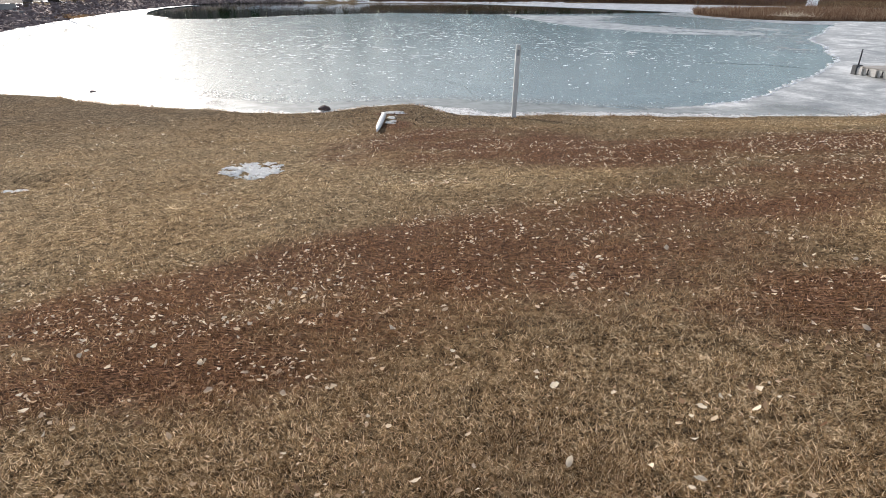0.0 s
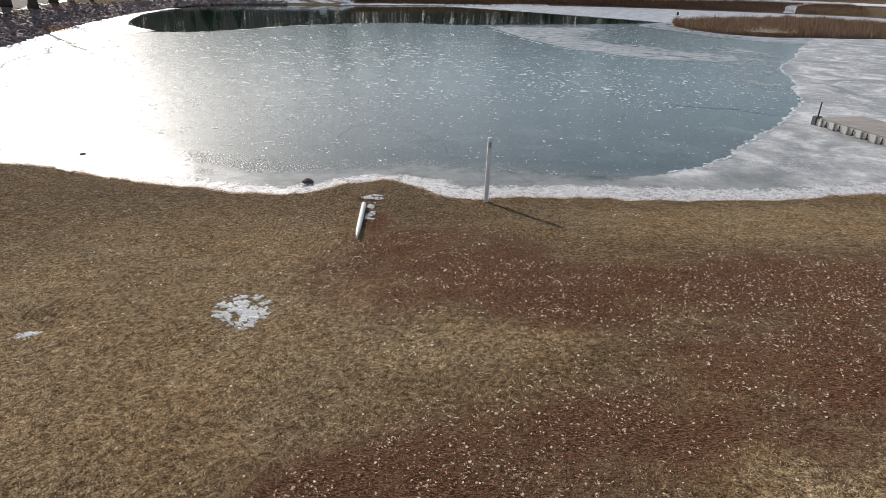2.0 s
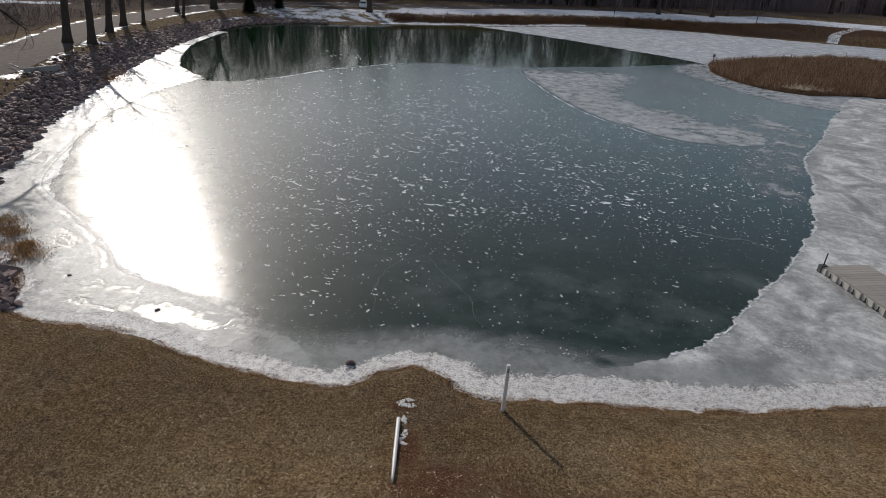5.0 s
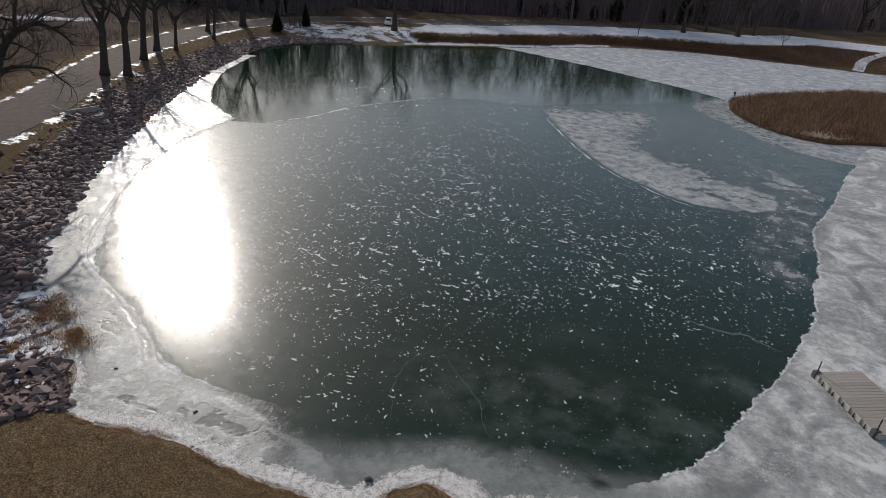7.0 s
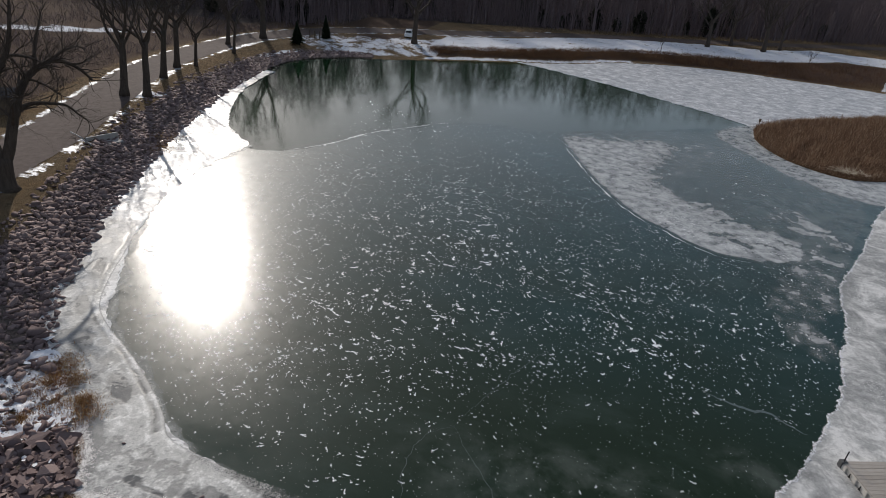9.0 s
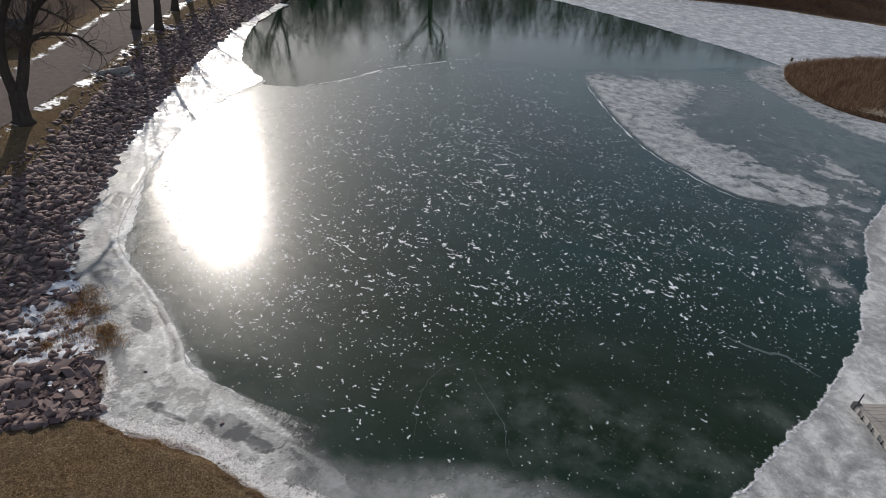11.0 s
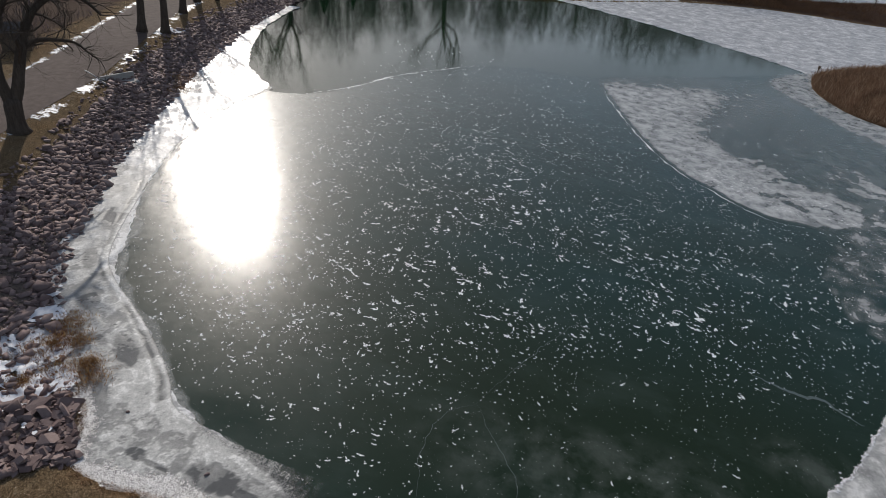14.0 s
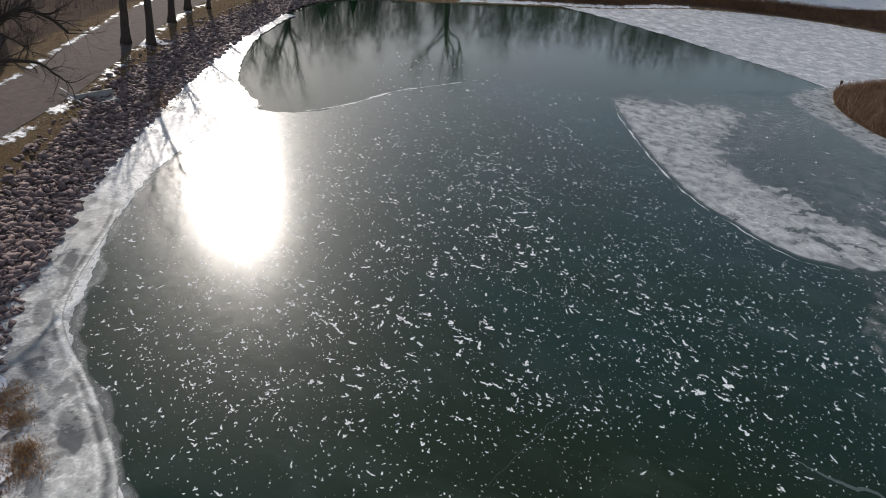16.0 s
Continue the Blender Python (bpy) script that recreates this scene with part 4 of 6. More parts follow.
def fleck_field():
    r = np.random.default_rng(41)
    many = 120000
    q = np.stack([r.uniform(-32, 24, many), r.uniform(19, 84, many)], 1)
    dense = np.maximum(blotch(q, (-6, 40, 30, 24, 8), (9, 42, 12, 15, 0), (12, 46, 8, 10, 0)), 0.10)
    dense = np.maximum(dense, 1.25 * blotch(q, (-12, 28, 9, 7, 0), (-17, 33, 7, 8, 0)))
    dense *= 1 - 0.8 * blotch(q, (8, 27, 9, 5, 20), (2, 23, 10, 3, 0))
    patch = np.array([min(1.3, max(0.25, 0.75 + 0.9 * noise.fractal((x * 0.2, y * 0.2, 8.0), 0.7, 2.2, 4))) for x, y in q])
    flock = np.array([max(0.15, 0.6 + 1.3 * noise.noise((x * 0.9, y * 0.9, 2.0))) for x, y in q])
    q = q[(r.random(many) < 0.30 * dense * patch * flock) & ~inside(BAND, q)]
    chain = spline([(0.2, 44.5), (1.6, 42.4), (3.7, 39.8), (4.5, 37.5), (6.8, 35.8), (8.2, 33.0)], 12)
    q = np.vstack([q, chain + r.normal(0, 0.8, (len(chain), 2))])
    n = len(q)
    big = blotch(q, (3, 41, 7, 6, -50), (6.5, 37, 4, 5, -50), (9, 43, 7, 4, 0), (-8, 34, 8, 5, 0), (-6, 45, 9, 6, 0))
    size = (0.034 + 0.07 * r.random(n) + (0.23 + 0.15 * big) * r.random(n) ** (7.2 - 1.6 * big)) * (0.85 + 0.15 * smooth((q[:, 1] - 26) / 8)) * (1 + 0.35 * smooth((-q[:, 0] - 2) / 6))
    size[-len(chain):] *= r.uniform(1.2, 2.6, len(chain))
    yaw = radians(-35) + r.normal(0, 0.9, n)
    t = turns_about(yaw, np.zeros(n), np.zeros(n), np.stack([size * r.uniform(0.95, 1.7, n), size * r.uniform(0.7, 1.25, n), np.ones(n)], 1))
    kind = np.where(size > 0.13, 6 + r.integers(0, 10, n), r.integers(0, 6, n))
    out = []
    for k in range(16):
        v, f = fleck_shape(500 + k, 1 + k % 2 if k < 6 else 2 + k % 4)
        out.append(swarm("frost_flecks", v, f, t[kind == k], np.column_stack([q[kind == k], np.full((kind == k).sum(), 0.005)]), FLECK))
    return joined("frost_flecks", out, FLECK)


FLECK = plain("fleck_frost", (0.78, 0.80, 0.80), 0.7, 0.2, 0, 9, 0.2, 0.2)
tagged(new("frost_flecks", fleck_field()), "white frost flecks scattered over dark ice", "frost", kind="stuff")


# band of coarse frozen slush along the lawn
def slush_band(q):
    d = distance_to(SHORE, q)
    wid = 1.0 + 0.35 * np.sin(q[:, 0] * 0.35) - 0.55 * smooth((-7 - q[:, 0]) / 4) + 0.6 * smooth((q[:, 0] - 6) / 8) - 1.5 * smooth((-20.5 - q[:, 0]) / 2)
    return np.where(inside(SHORE, q), wid - d, 0.6 + 0 * d)


def slush_height(q):
    n = np.array([1.2 * noise.noise((x * 5.5, y * 5.5, 2.0)) + 0.3 * noise.noise((x * 11, y * 11, 5.0)) for x, y in q])
    return 0.05 + 0.017 * n


slush_mesh, sq = grid_sheet("slush_ice", np.arange(-22, 24, 0.09), np.arange(15, 25, 0.09), slush_height, CRUST, lambda q: (slush_band(q) > -0.5) & (inside(SHORE, q) | (distance_to(SHORE, q) < 0.4)))
attribute(slush_mesh, "frost", np.clip(0.5 + slush_band(sq) * 0.9, -0.5, 1.1))
tagged(new("slush_ice", slush_mesh), "coarse white frozen slush along the lawn edge", "ice", kind="structure")

# ---- roads ----
def ribbon(name, line, width, lift, material):
    tan = np.gradient(line, axis=0)
    tan /= np.linalg.norm(tan, axis=1)[:, None]
    nrm = np.stack([-tan[:, 1], tan[:, 0]], 1)
    cols = np.linspace(-0.5, 0.5, 9)
    q = np.concatenate([line + nrm * c * width for c in cols])
    z = ground_height(q) + lift
    n = len(line)
    v = np.column_stack([q, z]).tolist()
    f = [(j * n + i, j * n + i + 1, (j + 1) * n + i + 1, (j + 1) * n + i) for j in range(8) for i in range(n - 1)]
    me = bpy.data.meshes.new(name)
    me.from_pydata(v, [], [tuple(reversed(t)) for t in f])
    me.polygons.foreach_set("use_smooth", [True] * len(f))
    me.materials.append(material)
    return me


tagged(new("road", ribbon("road", ragged(ROAD, 1.0, 0.15, 0.2, 2.0), 6.4, 0.035, GRAVEL)), "tan gravel park road beside the pond", "road", kind="structure")


def snow_verge(shift, width, seed, label):
    """A ragged strip of old snow along the road's edge."""
    line = spline(ROAD[8:112], 4)
    tan = np.gradient(line, axis=0)
    tan /= np.linalg.norm(tan, axis=1)[:, None]
    line = line + np.stack([-tan[:, 1], tan[:, 0]], 1) * shift
    me = ribbon("verge_snow", line, width, 0.05, VERGE)
    n = len(line)
    ebb = np.array([noise.fractal((x * 0.5, y * 0.5, seed), 0.5, 2.1, 4) + 0.6 * noise.noise((x * 0.07, y * 0.07, seed)) for x, y in line])
    side = np.repeat(1 - np.abs(np.linspace(-1, 1, 9)) ** 1.5, n)
    attribute(me, "frost", side * np.tile(np.clip(0.48 + 0.3 * ebb, 0, 0.8), 9))
    return tagged(new("verge_snow", me), label, "snow", "old snow along the road", "structure")


VERGE = film_material("verge_snow", (0.72, 0.73, 0.76), 2.6, 0.40, 0.58, 1.0)
PATHWAY = spline([(57.0, 152.6), (60.1, 160.1), (65.2, 169.5), (72.0, 180.0)], 8)
tagged(new("path", ribbon("path", ragged(PATHWAY, 0.6, 0.25, 0.4, 3.0), 2.2, 0.06, SNOW)), "narrow snow-covered path leading from the far shore", "path", kind="structure")
snow_verge(3.4, 1.5, 1.0, "thin strip of old snow on the road verge")
snow_verge(-3.7, 2.2, 5.0, "patchy strip of old snow between road and bank")


# ---- trees ----
def grow(M, r, p, d, length, rad, level, last, bend=0.22, lift=0.10):
    """A limb with smaller limbs along it."""
    n = 6 if level == 0 else 4 if level < 3 else 3
    sides = (9, 7, 5, 4, 3, 3)[min(level, 5)]
    pts, radii = [p.copy()], [rad]
    q, w = p.copy(), d.copy()
    for i in range(n):
        w = (w + Vector((r.uniform(-1, 1), r.uniform(-1, 1), r.uniform(-0.6, 1))) * bend + Vector((0, 0, lift if level else 0.3))).normalized()
        q = q + w * length / n
        pts.append(q.copy())
        radii.append(rad * (1 - (0.45 if level == 0 else 0.72) * (i + 1) / n))
    M.tube(pts, radii, sides, cap=False)
    if level >= last:
        return
    kids = (5, 5, 4, 4, 3)[min(level, 4)]
    for k in range(kids):
        f = 1.0 if k == 0 else r.uniform(0.35 if level else 0.55, 1.0)
        i = min(int(f * n), n - 1)
        at = pts[i].lerp(pts[i + 1], f * n - i if f < 1 else 1.0)
        axis = (pts[i + 1] - pts[i]).normalized()
        side = axis.orthogonal().normalized()
        side.rotate(Matrix.Rotation(k * 2.4 + r.uniform(-0.6, 0.6), 3, axis))
        spread = r.uniform(0.5, 1.15) if k else r.uniform(0.15, 0.4)
        dd = (axis + side * spread + Vector((0, 0, 0.12))).normalized()
        grow(M, r, at, dd, length * r.uniform(0.52, 0.75), radii[i] * r.uniform(0.5, 0.68) if k else radii[-1] * 0.9, level + 1, last, bend, lift)


def bare_tree(name, x, y, tall, rad, seed, label, group="", lean=(0, 0), last=4, low=0.4, material=None):
    """A leafless tree: trunk with its root flare, and the crown of limbs and twigs."""
    r = random.Random(seed)
    z = height(x, y) - 0.1
    tree = empty(name, pose(x, y, z), label, "tree", group)
    T, C = Mesher(), Mesher()
    h = tall * low
    pts, radii = [], []
    for i in range(8):
        f = i / 7
        pts.append(Vector((lean[0] * f * h + r.uniform(-0.06, 0.06) * f, lean[1] * f * h + r.uniform(-0.06, 0.06) * f, h * f)))
        radii.append(rad * (1.0 + 0.45 * (1 - f) ** 9 - 0.25 * f))
    T.tube(pts, radii, 12)
    top = pts[-1]
    for k in range(5):
        a = k * 2 * math.pi / 5 + r.uniform(-0.5, 0.5)
        out = r.uniform(0.5, 1.35)
        at = pts[-1 - (k % 3)].copy()
        grow(C, r, at, Vector((math.cos(a) * out, math.sin(a) * out, 1)).normalized(), (tall - h) * r.uniform(0.42, 0.6), rad * r.uniform(0.42, 0.6), 1, last)
    part("trunk", T.mesh("trunk", material or BARK, True), tree)
    part("crown", C.mesh("crown", material or BARK), tree)
    return tree


ROW = "trees along the park road"
for i, (x, y, tall, rad, last) in enumerate(((-57.0, 64.8, 19, 0.46, 4), (-55.2, 66.6, 18.5, 0.44, 4), (-59.6, 75.3, 18, 0.43, 4), (-62.3, 81.7, 18, 0.42, 4), (-61.0, 84.4, 13, 0.26, 4), (-67.4, 102.5, 15, 0.36, 4), (-62.6, 97, 13, 0.25, 4))):
    bare_tree("tree", x, y, tall, rad, 20 + i, "tall leafless tree with dark bark beside the road", ROW, (0.07 + random.Random(i).uniform(-0.02, 0.02), 0.065), last, 0.36)

# the spreading tree on the stony bank, forked low
def forked_tree(x, y):
    r = random.Random(5)
    tree = empty("tree", pose(x, y, height(x, y) - 0.1, 0, 0, 52), "old leafless tree forking low above the stony bank", "tree")
    T, C = Mesher(), Mesher()
    T.tube([(0, 0, -0.1), (0.02, 0, 0.35), (0.06, 0, 1.1), (0.14, 0, 2.1), (0.30, 0, 2.7)], [1.0, 0.70, 0.60, 0.62, 0.56], 14)
    part("trunk", T.mesh("trunk", BARK, True), tree)
    stems = (
        ([(0.2, 0, 2.1), (0.75, 0, 3.3), (1.25, 0, 4.85), (1.75, 0, 6.3), (2.3, 0.1, 7.6), (3.0, 0.2, 8.7), (3.7, 0.2, 9.3), (4.8, 0.2, 9.9), (5.75, 0.1, 9.8), (6.7, 0, 9.2), (7.4, 0, 8.3)], 0.46),
        ([(0.05, 0, 2.1), (-0.1, 0.1, 3.4), (-0.15, 0.2, 4.6), (0.2, 0.4, 6.6), (0.85, 0.5, 8.4), (1.8, 0.6, 10.0), (2.35, 0.6, 11.1), (2.85, 0.7, 13.1), (3.05, 0.8, 14.2)], 0.44),
        ([(1.85, 0, 6.35), (2.9, -0.2, 6.8), (4.0, -0.4, 6.8), (5.2, -0.5, 6.55), (5.9, -0.6, 5.8), (6.6, -0.7, 5.1)], 0.20),
        ([(4.7, 0.2, 9.85), (5.7, 0.5, 10.5), (6.6, 0.8, 10.8), (7.4, 1.0, 10.7)], 0.13),
        ([(2.9, 0.2, 8.6), (3.6, -0.2, 8.5), (4.3, -0.5, 8.05), (5.0, -0.8, 7.4)], 0.12),
        ([(1.8, 0.6, 10.0), (2.5, 0.3, 10.4), (3.55, 0.1, 10.2), (4.1, 0, 9.9), (4.9, -0.2, 9.3)], 0.15),
        ([(-0.1, 0.2, 4.6), (-1.2, 0.1, 6.2), (-2.6, 0, 7.8), (-3.8, -0.2, 9.6), (-4.4, -0.3, 11.4)], 0.30),
        ([(-1.6, 0, 6.7), (-3.2, -0.4, 7.2), (-4.9, -0.7, 7.0), (-6.2, -0.9, 6.2)], 0.17),
        ([(0.1, 0.4, 6.4), (-0.6, 1.4, 8.4), (-0.9, 2.4, 10.4), (-0.8, 3.2, 12.0)], 0.20),
        ([(3.7, 0.2, 9.3), (4.0, 0.8, 10.9), (4.6, 1.2, 12.4), (5.0, 1.4, 13.4)], 0.17),
        ([(1.3, 0, 5.0), (1.6, -1.4, 6.6), (1.6, -3.0, 7.8), (1.9, -4.2, 8.2)], 0.16),
        ([(2.3, 0.1, 7.6), (2.6, 1.6, 8.6), (3.3, 3.0, 9.4)], 0.14),
    )
    for line, rad in stems:
        pts = [Vector(p) for p in spline(line, 3)]
        n = len(pts)
        C.tube(pts, [rad * (1 - 0.8 * i / (n - 1)) for i in range(n)], 9, cap=False)
        for i in range(max(2, n // 4), n):
            for k in range(1 + i % 2):
                axis = (pts[i] - pts[i - 1]).normalized()
                side = axis.orthogonal().normalized()
                side.rotate(Matrix.Rotation(r.uniform(0, 6.28), 3, axis))
                d = (axis * 0.7 + side * r.uniform(0.5, 1.0) + Vector((0, 0, 0.1))).normalized()
                grow(C, r, pts[i], d, r.uniform(1.2, 2.8), max(0.03, rad * (1 - 0.75 * i / (n - 1)) * 0.34), 2, 4, 0.5, -0.03)
    part("crown", C.mesh("crown", BARK), tree)


forked_tree(-44.4, 37.4)

FAR = "trees on the far bank"
for i, (x, y, tall, rad) in enumerate(((-66.2, 112.5, 21, 0.6), (-40.7, 129.4, 20, 0.55), (23.3, 182.5, 20, 0.52), (30.0, 190.0, 19, 0.42), (37.7, 186.0, 21, 0.56), (42.8, 192.0, 18, 0.36), (84, 236, 20, 0.65))):
    bare_tree("tree", x, y, tall, rad, 60 + i, "large leafless tree on the snowy far bank", FAR, (-0.05, 0.0) if x > 0 else (0.02, 0.02), low=0.33, last=5 if x < 0 else 4)
for i, (x, y, tall) in enumerate(((10.8, 164, 4.5), (44.4, 167.0, 5.5))):
    bare_tree("sapling", x, y, tall, 0.09, 80 + i, "thin young leafless tree on the far bank", "saplings on the far bank", last=3)


def conifer(x, y, tall, wide, seed):
    """A small spruce: trunk and tiers of drooping sprays."""
    r = random.Random(seed)
    tree = empty("conifer", pose(x, y, height(x, y) - 0.05), "small dark green conifer on the far bank", "tree", "conifers on the far bank")
    part("trunk", Mesher().tube([(0, 0, 0), (0, 0, tall * 0.5), (0, 0, tall * 0.95)], [0.14, 0.09, 0.02], 6).mesh("trunk", BARK), tree)
    M = Mesher()
    for i in range(1100):
        f = r.random() ** 0.8
        z = tall * (0.06 + 0.92 * f)
        reach = wide * (1 - f) * r.uniform(0.5, 1.1) + 0.08
        a = r.uniform(0, 6.283)
        c, s = math.cos(a), math.sin(a)
        w = 0.16 * (1 - f) + 0.07
        n = len(M.v)
        M.v += [(0.1 * c, 0.1 * s, z + 0.15), (reach * 0.7 * c - s * w, reach * 0.7 * s + c * w, z - 0.05), (reach * c, reach * s, z - 0.2), (reach * 0.7 * c + s * w, reach * 0.7 * s - c * w, z - 0.05)]
        M.f.append((n, n + 1, n + 2, n + 3))
    part("crown", M.mesh("crown", NEEDLES), tree)


conifer(-58.7, 112.3, 4.2, 1.75, 1)
conifer(-57.0, 121.2, 4.6, 1.35, 2)


# woods behind the road: many bare trees, past counting
def woods_tree(seed, tall):
    r = random.Random(seed)
    M = Mesher()
    h = tall * r.uniform(0.22, 0.4)
    rad = r.uniform(0.16, 0.30)
    top = Vector((r.uniform(-0.4, 0.4), r.uniform(-0.4, 0.4), h))
    M.tube([(0, 0, 0), top * 0.5, top], [rad * 1.3, rad, rad * 0.9], 6, cap=False)
    for k in range(4):
        a = k * 1.6 + r.uniform(-0.5, 0.5)
        o = r.uniform(0.2, 0.6)
        grow(M, r, top.copy(), Vector((math.cos(a) * o, math.sin(a) * o, 1)).normalized(), (tall - h) * 0.55, rad * 0.6, 2, 4)
    bough = [Vector(v) for v in M.v if v[2] > h * 1.15]
    for k in range(420):
        p, n = r.choice(bough), len(M.v)
        d = Vector((r.uniform(-1, 1), r.uniform(-1, 1), r.uniform(-0.2, 1.3))).normalized() * r.uniform(0.7, 2.0)
        w = d.orthogonal().normalized() * 0.035
        M.v += [tuple(p - w), tuple(p + w), tuple(p + d)]
        M.f.append((n, n + 1, n + 2))
    return np.array(M.v), M.f


def woods_places(n, seed):
    r = np.random.default_rng(seed)
    out = []
    while len(out) < n:
        x, y = r.uniform(-190, 190), r.uniform(105, 290)
        back = y - (187 + 0.47 * x)
        if (x > -62 and back < 0) or (x <= -62 and y < 128 + 0.2 * (-62 - x)):
            continue
        if np.min(np.hypot(ROAD[:, 0] - x, ROAD[:, 1] - y)) < 7 or r.random() > np.exp(-max(back, 0) / 45) + 0.12:
            continue
        out.append((x, y))
    return np.array(out)


pieces = []
for v in range(5):
    bv, bf = woods_tree(200 + v, 18.0)
    q = woods_places(120, 300 + v)
    s = rng.uniform(0.75, 1.25, len(q))
    t = turns_about(rng.uniform(0, 6.28, len(q)), rng.uniform(0, 0.08, len(q)), rng.uniform(0, 6.28, len(q)), np.stack([s, s, s], 1))
    pieces.append(swarm("woods", bv, bf, t, np.column_stack([q, ground_height(q) - 0.1]), WOODBARK))
tagged(new("woods", joined("woods", pieces, WOODBARK)), "dense leafless winter woods behind the road", "woods", kind="stuff")


# undergrowth of thin stems
def stems(name, q, tall, wide, lean, material, sides=1):
    """Upright blades: one long triangle each."""
    n = len(q)
    yaw = rng.uniform(0, 6.28, n)
    h = tall * rng.uniform(0.5, 1.15, n)
    t = turns_about(yaw, np.abs(rng.normal(0, lean, n)), rng.uniform(0, 6.28, n), np.stack([wide * rng.uniform(0.6, 1.4, n), np.ones(n), h], 1))
    base = [(-0.5, 0, 0), (0.5, 0, 0), (0.35, 0.02, 0.55), (0.0, 0.05, 1.0), (-0.35, 0.02, 0.55)]
    return swarm(name, base, [(0, 1, 2, 4), (4, 2, 3)], t, np.column_stack([q, ground_height(q) - 0.02]), material)


q = woods_places(24000, 400)
tagged(new("undergrowth", stems("undergrowth", q, 3.0, 0.08, 0.5, WOODBARK)), "tangled dark undergrowth of the winter woods", "undergrowth", kind="stuff")
q = woods_places(8500, 401)
tagged(new("thicket", stems("thicket", q, 8.5, 0.10, 0.22, WOODBARK)), "thicket of slender leafless young trees", "woods", kind="stuff")
q = woods_places(9000, 402)
tagged(new("young_woods", stems("young_woods", q, 14.0, 0.13, 0.12, WOODBARK)), "dense stand of dark slender leafless trees", "woods", kind="stuff")


def cedar_shape(seed):
    """A rounded evergreen: ragged sprays all round a short stem."""
    r = random.Random(seed)
    v, f = [], []
    for i in range(420):
        g = r.random()
        reach = (0.35 + 0.75 * math.sin(math.pi * min(1, 0.12 + 0.88 * g)) ** 0.8) * r.uniform(0.45, 1.0)
        a, z = r.uniform(0, 6.283), 3.6 * g + r.uniform(-0.2, 0.2)
        c, s, w, n = math.cos(a), math.sin(a), r.uniform(0.10, 0.22), len(v)
        v += [(reach * 0.4 * c, reach * 0.4 * s, z), (reach * c - s * w, reach * s + c * w, z + r.uniform(-0.1, 0.25)), (1.35 * reach * c, 1.35 * reach * s, z + r.uniform(-0.1, 0.5)), (reach * c + s * w, reach * s - c * w, z - 0.1)]
        f.append((n, n + 1, n + 2, n + 3))
    return v, f


pieces = []
for v in range(3):
    bv, bf = cedar_shape(700 + v)
    q = woods_places(60, 710 + v)
    g = rng.uniform(0.6, 1.7, len(q))
    t = turns_about(rng.uniform(0, 6.28, len(q)), rng.uniform(0, 0.05, len(q)), rng.uniform(0, 6.28, len(q)), np.stack([g, g, g * rng.uniform(0.8, 1.3, len(q))], 1))
    pieces.append(swarm("evergreens", bv, bf, t, np.column_stack([q, ground_height(q) - 0.1]), CEDAR))
tagged(new("evergreens", joined("evergreens", pieces, CEDAR)), "dark evergreen shrubs among the winter woods", "evergreens", kind="stuff")


# rough scrub beyond the road
q = np.stack([rng.uniform(-125, -58, 16000), rng.uniform(52, 128, 16000)], 1)
side = np.array([np.min(np.hypot(ROAD[:, 0] - x, ROAD[:, 1] - y)) for x, y in q])
clumps = np.array([noise.fractal((x * 0.12, y * 0.12, 1.0), 0.8, 2.1, 4) for x, y in q])
q = q[(side > 5.5) & (q[:, 0] < np.interp(q[:, 1], ROAD[:100, 1], ROAD[:100, 0])) & (clumps > -0.15)]
tagged(new("scrub", stems("scrub", q, 1.1, 0.05, 0.7, WOODBARK)), "low leafless scrub beyond the park road", "scrub", kind="stuff")


# ---- reeds ----
def scatter_in(loop, n, seed):
    r = np.random.default_rng(seed)
    lo, hi = loop.min(0), loop.max(0)
    out = np.zeros((0, 2))
    while len(out) < n:
        q = r.uniform(lo, hi, (n * 2, 2))
        out = np.vstack([out, q[inside(loop, q)]])
    return out[:n]


q = scatter_in(REEDS, 85000, 1)
edge = distance_to(REEDS, q)
reed_ground = slab("reed_bed_soil", REEDS, 0.06, 0.1, plain("reed_mulch", (0.105, 0.064, 0.032), 0.95, 0.1, 0, 5, 0.4, 0.6))
reed_bed = empty("reed_bed", pose(30, 95, 0.03), "bed of dry tawny reeds standing in the ice", "reeds", kind="stuff")


def reed_mesh(name, q, tall, material, base_z):
    n = len(q)
    h = tall * rng.uniform(0.5, 1.15, n) * np.array([0.9 + 0.7 * noise.fractal((x * 0.5, y * 0.5, 3.0), 0.8, 2.1, 3) for x, y in q])
    t = turns_about(rng.uniform(0, 6.28, n), np.abs(rng.normal(0.1, 0.6, n)), rng.uniform(0, 6.28, n), np.stack([0.030 * rng.uniform(0.6, 1.5, n), np.ones(n), h], 1))
    base = [(-0.5, 0, 0), (0.5, 0, 0), (0.4, 0.02, 0.6), (0.0, 0.06, 1.0), (-0.4, 0.02, 0.6)]
    return swarm(name, base, [(0, 1, 2, 4), (4, 2, 3)], t, np.column_stack([q, base_z]), material)


for nm, me in (("mulch", reed_ground), ("stalks", reed_mesh("stalks", q, 0.95, REED, np.full(len(q), 0.05)))):
    me.transform(Matrix.Translation((-30, -95, -0.03)))
    part(nm, me, reed_bed)

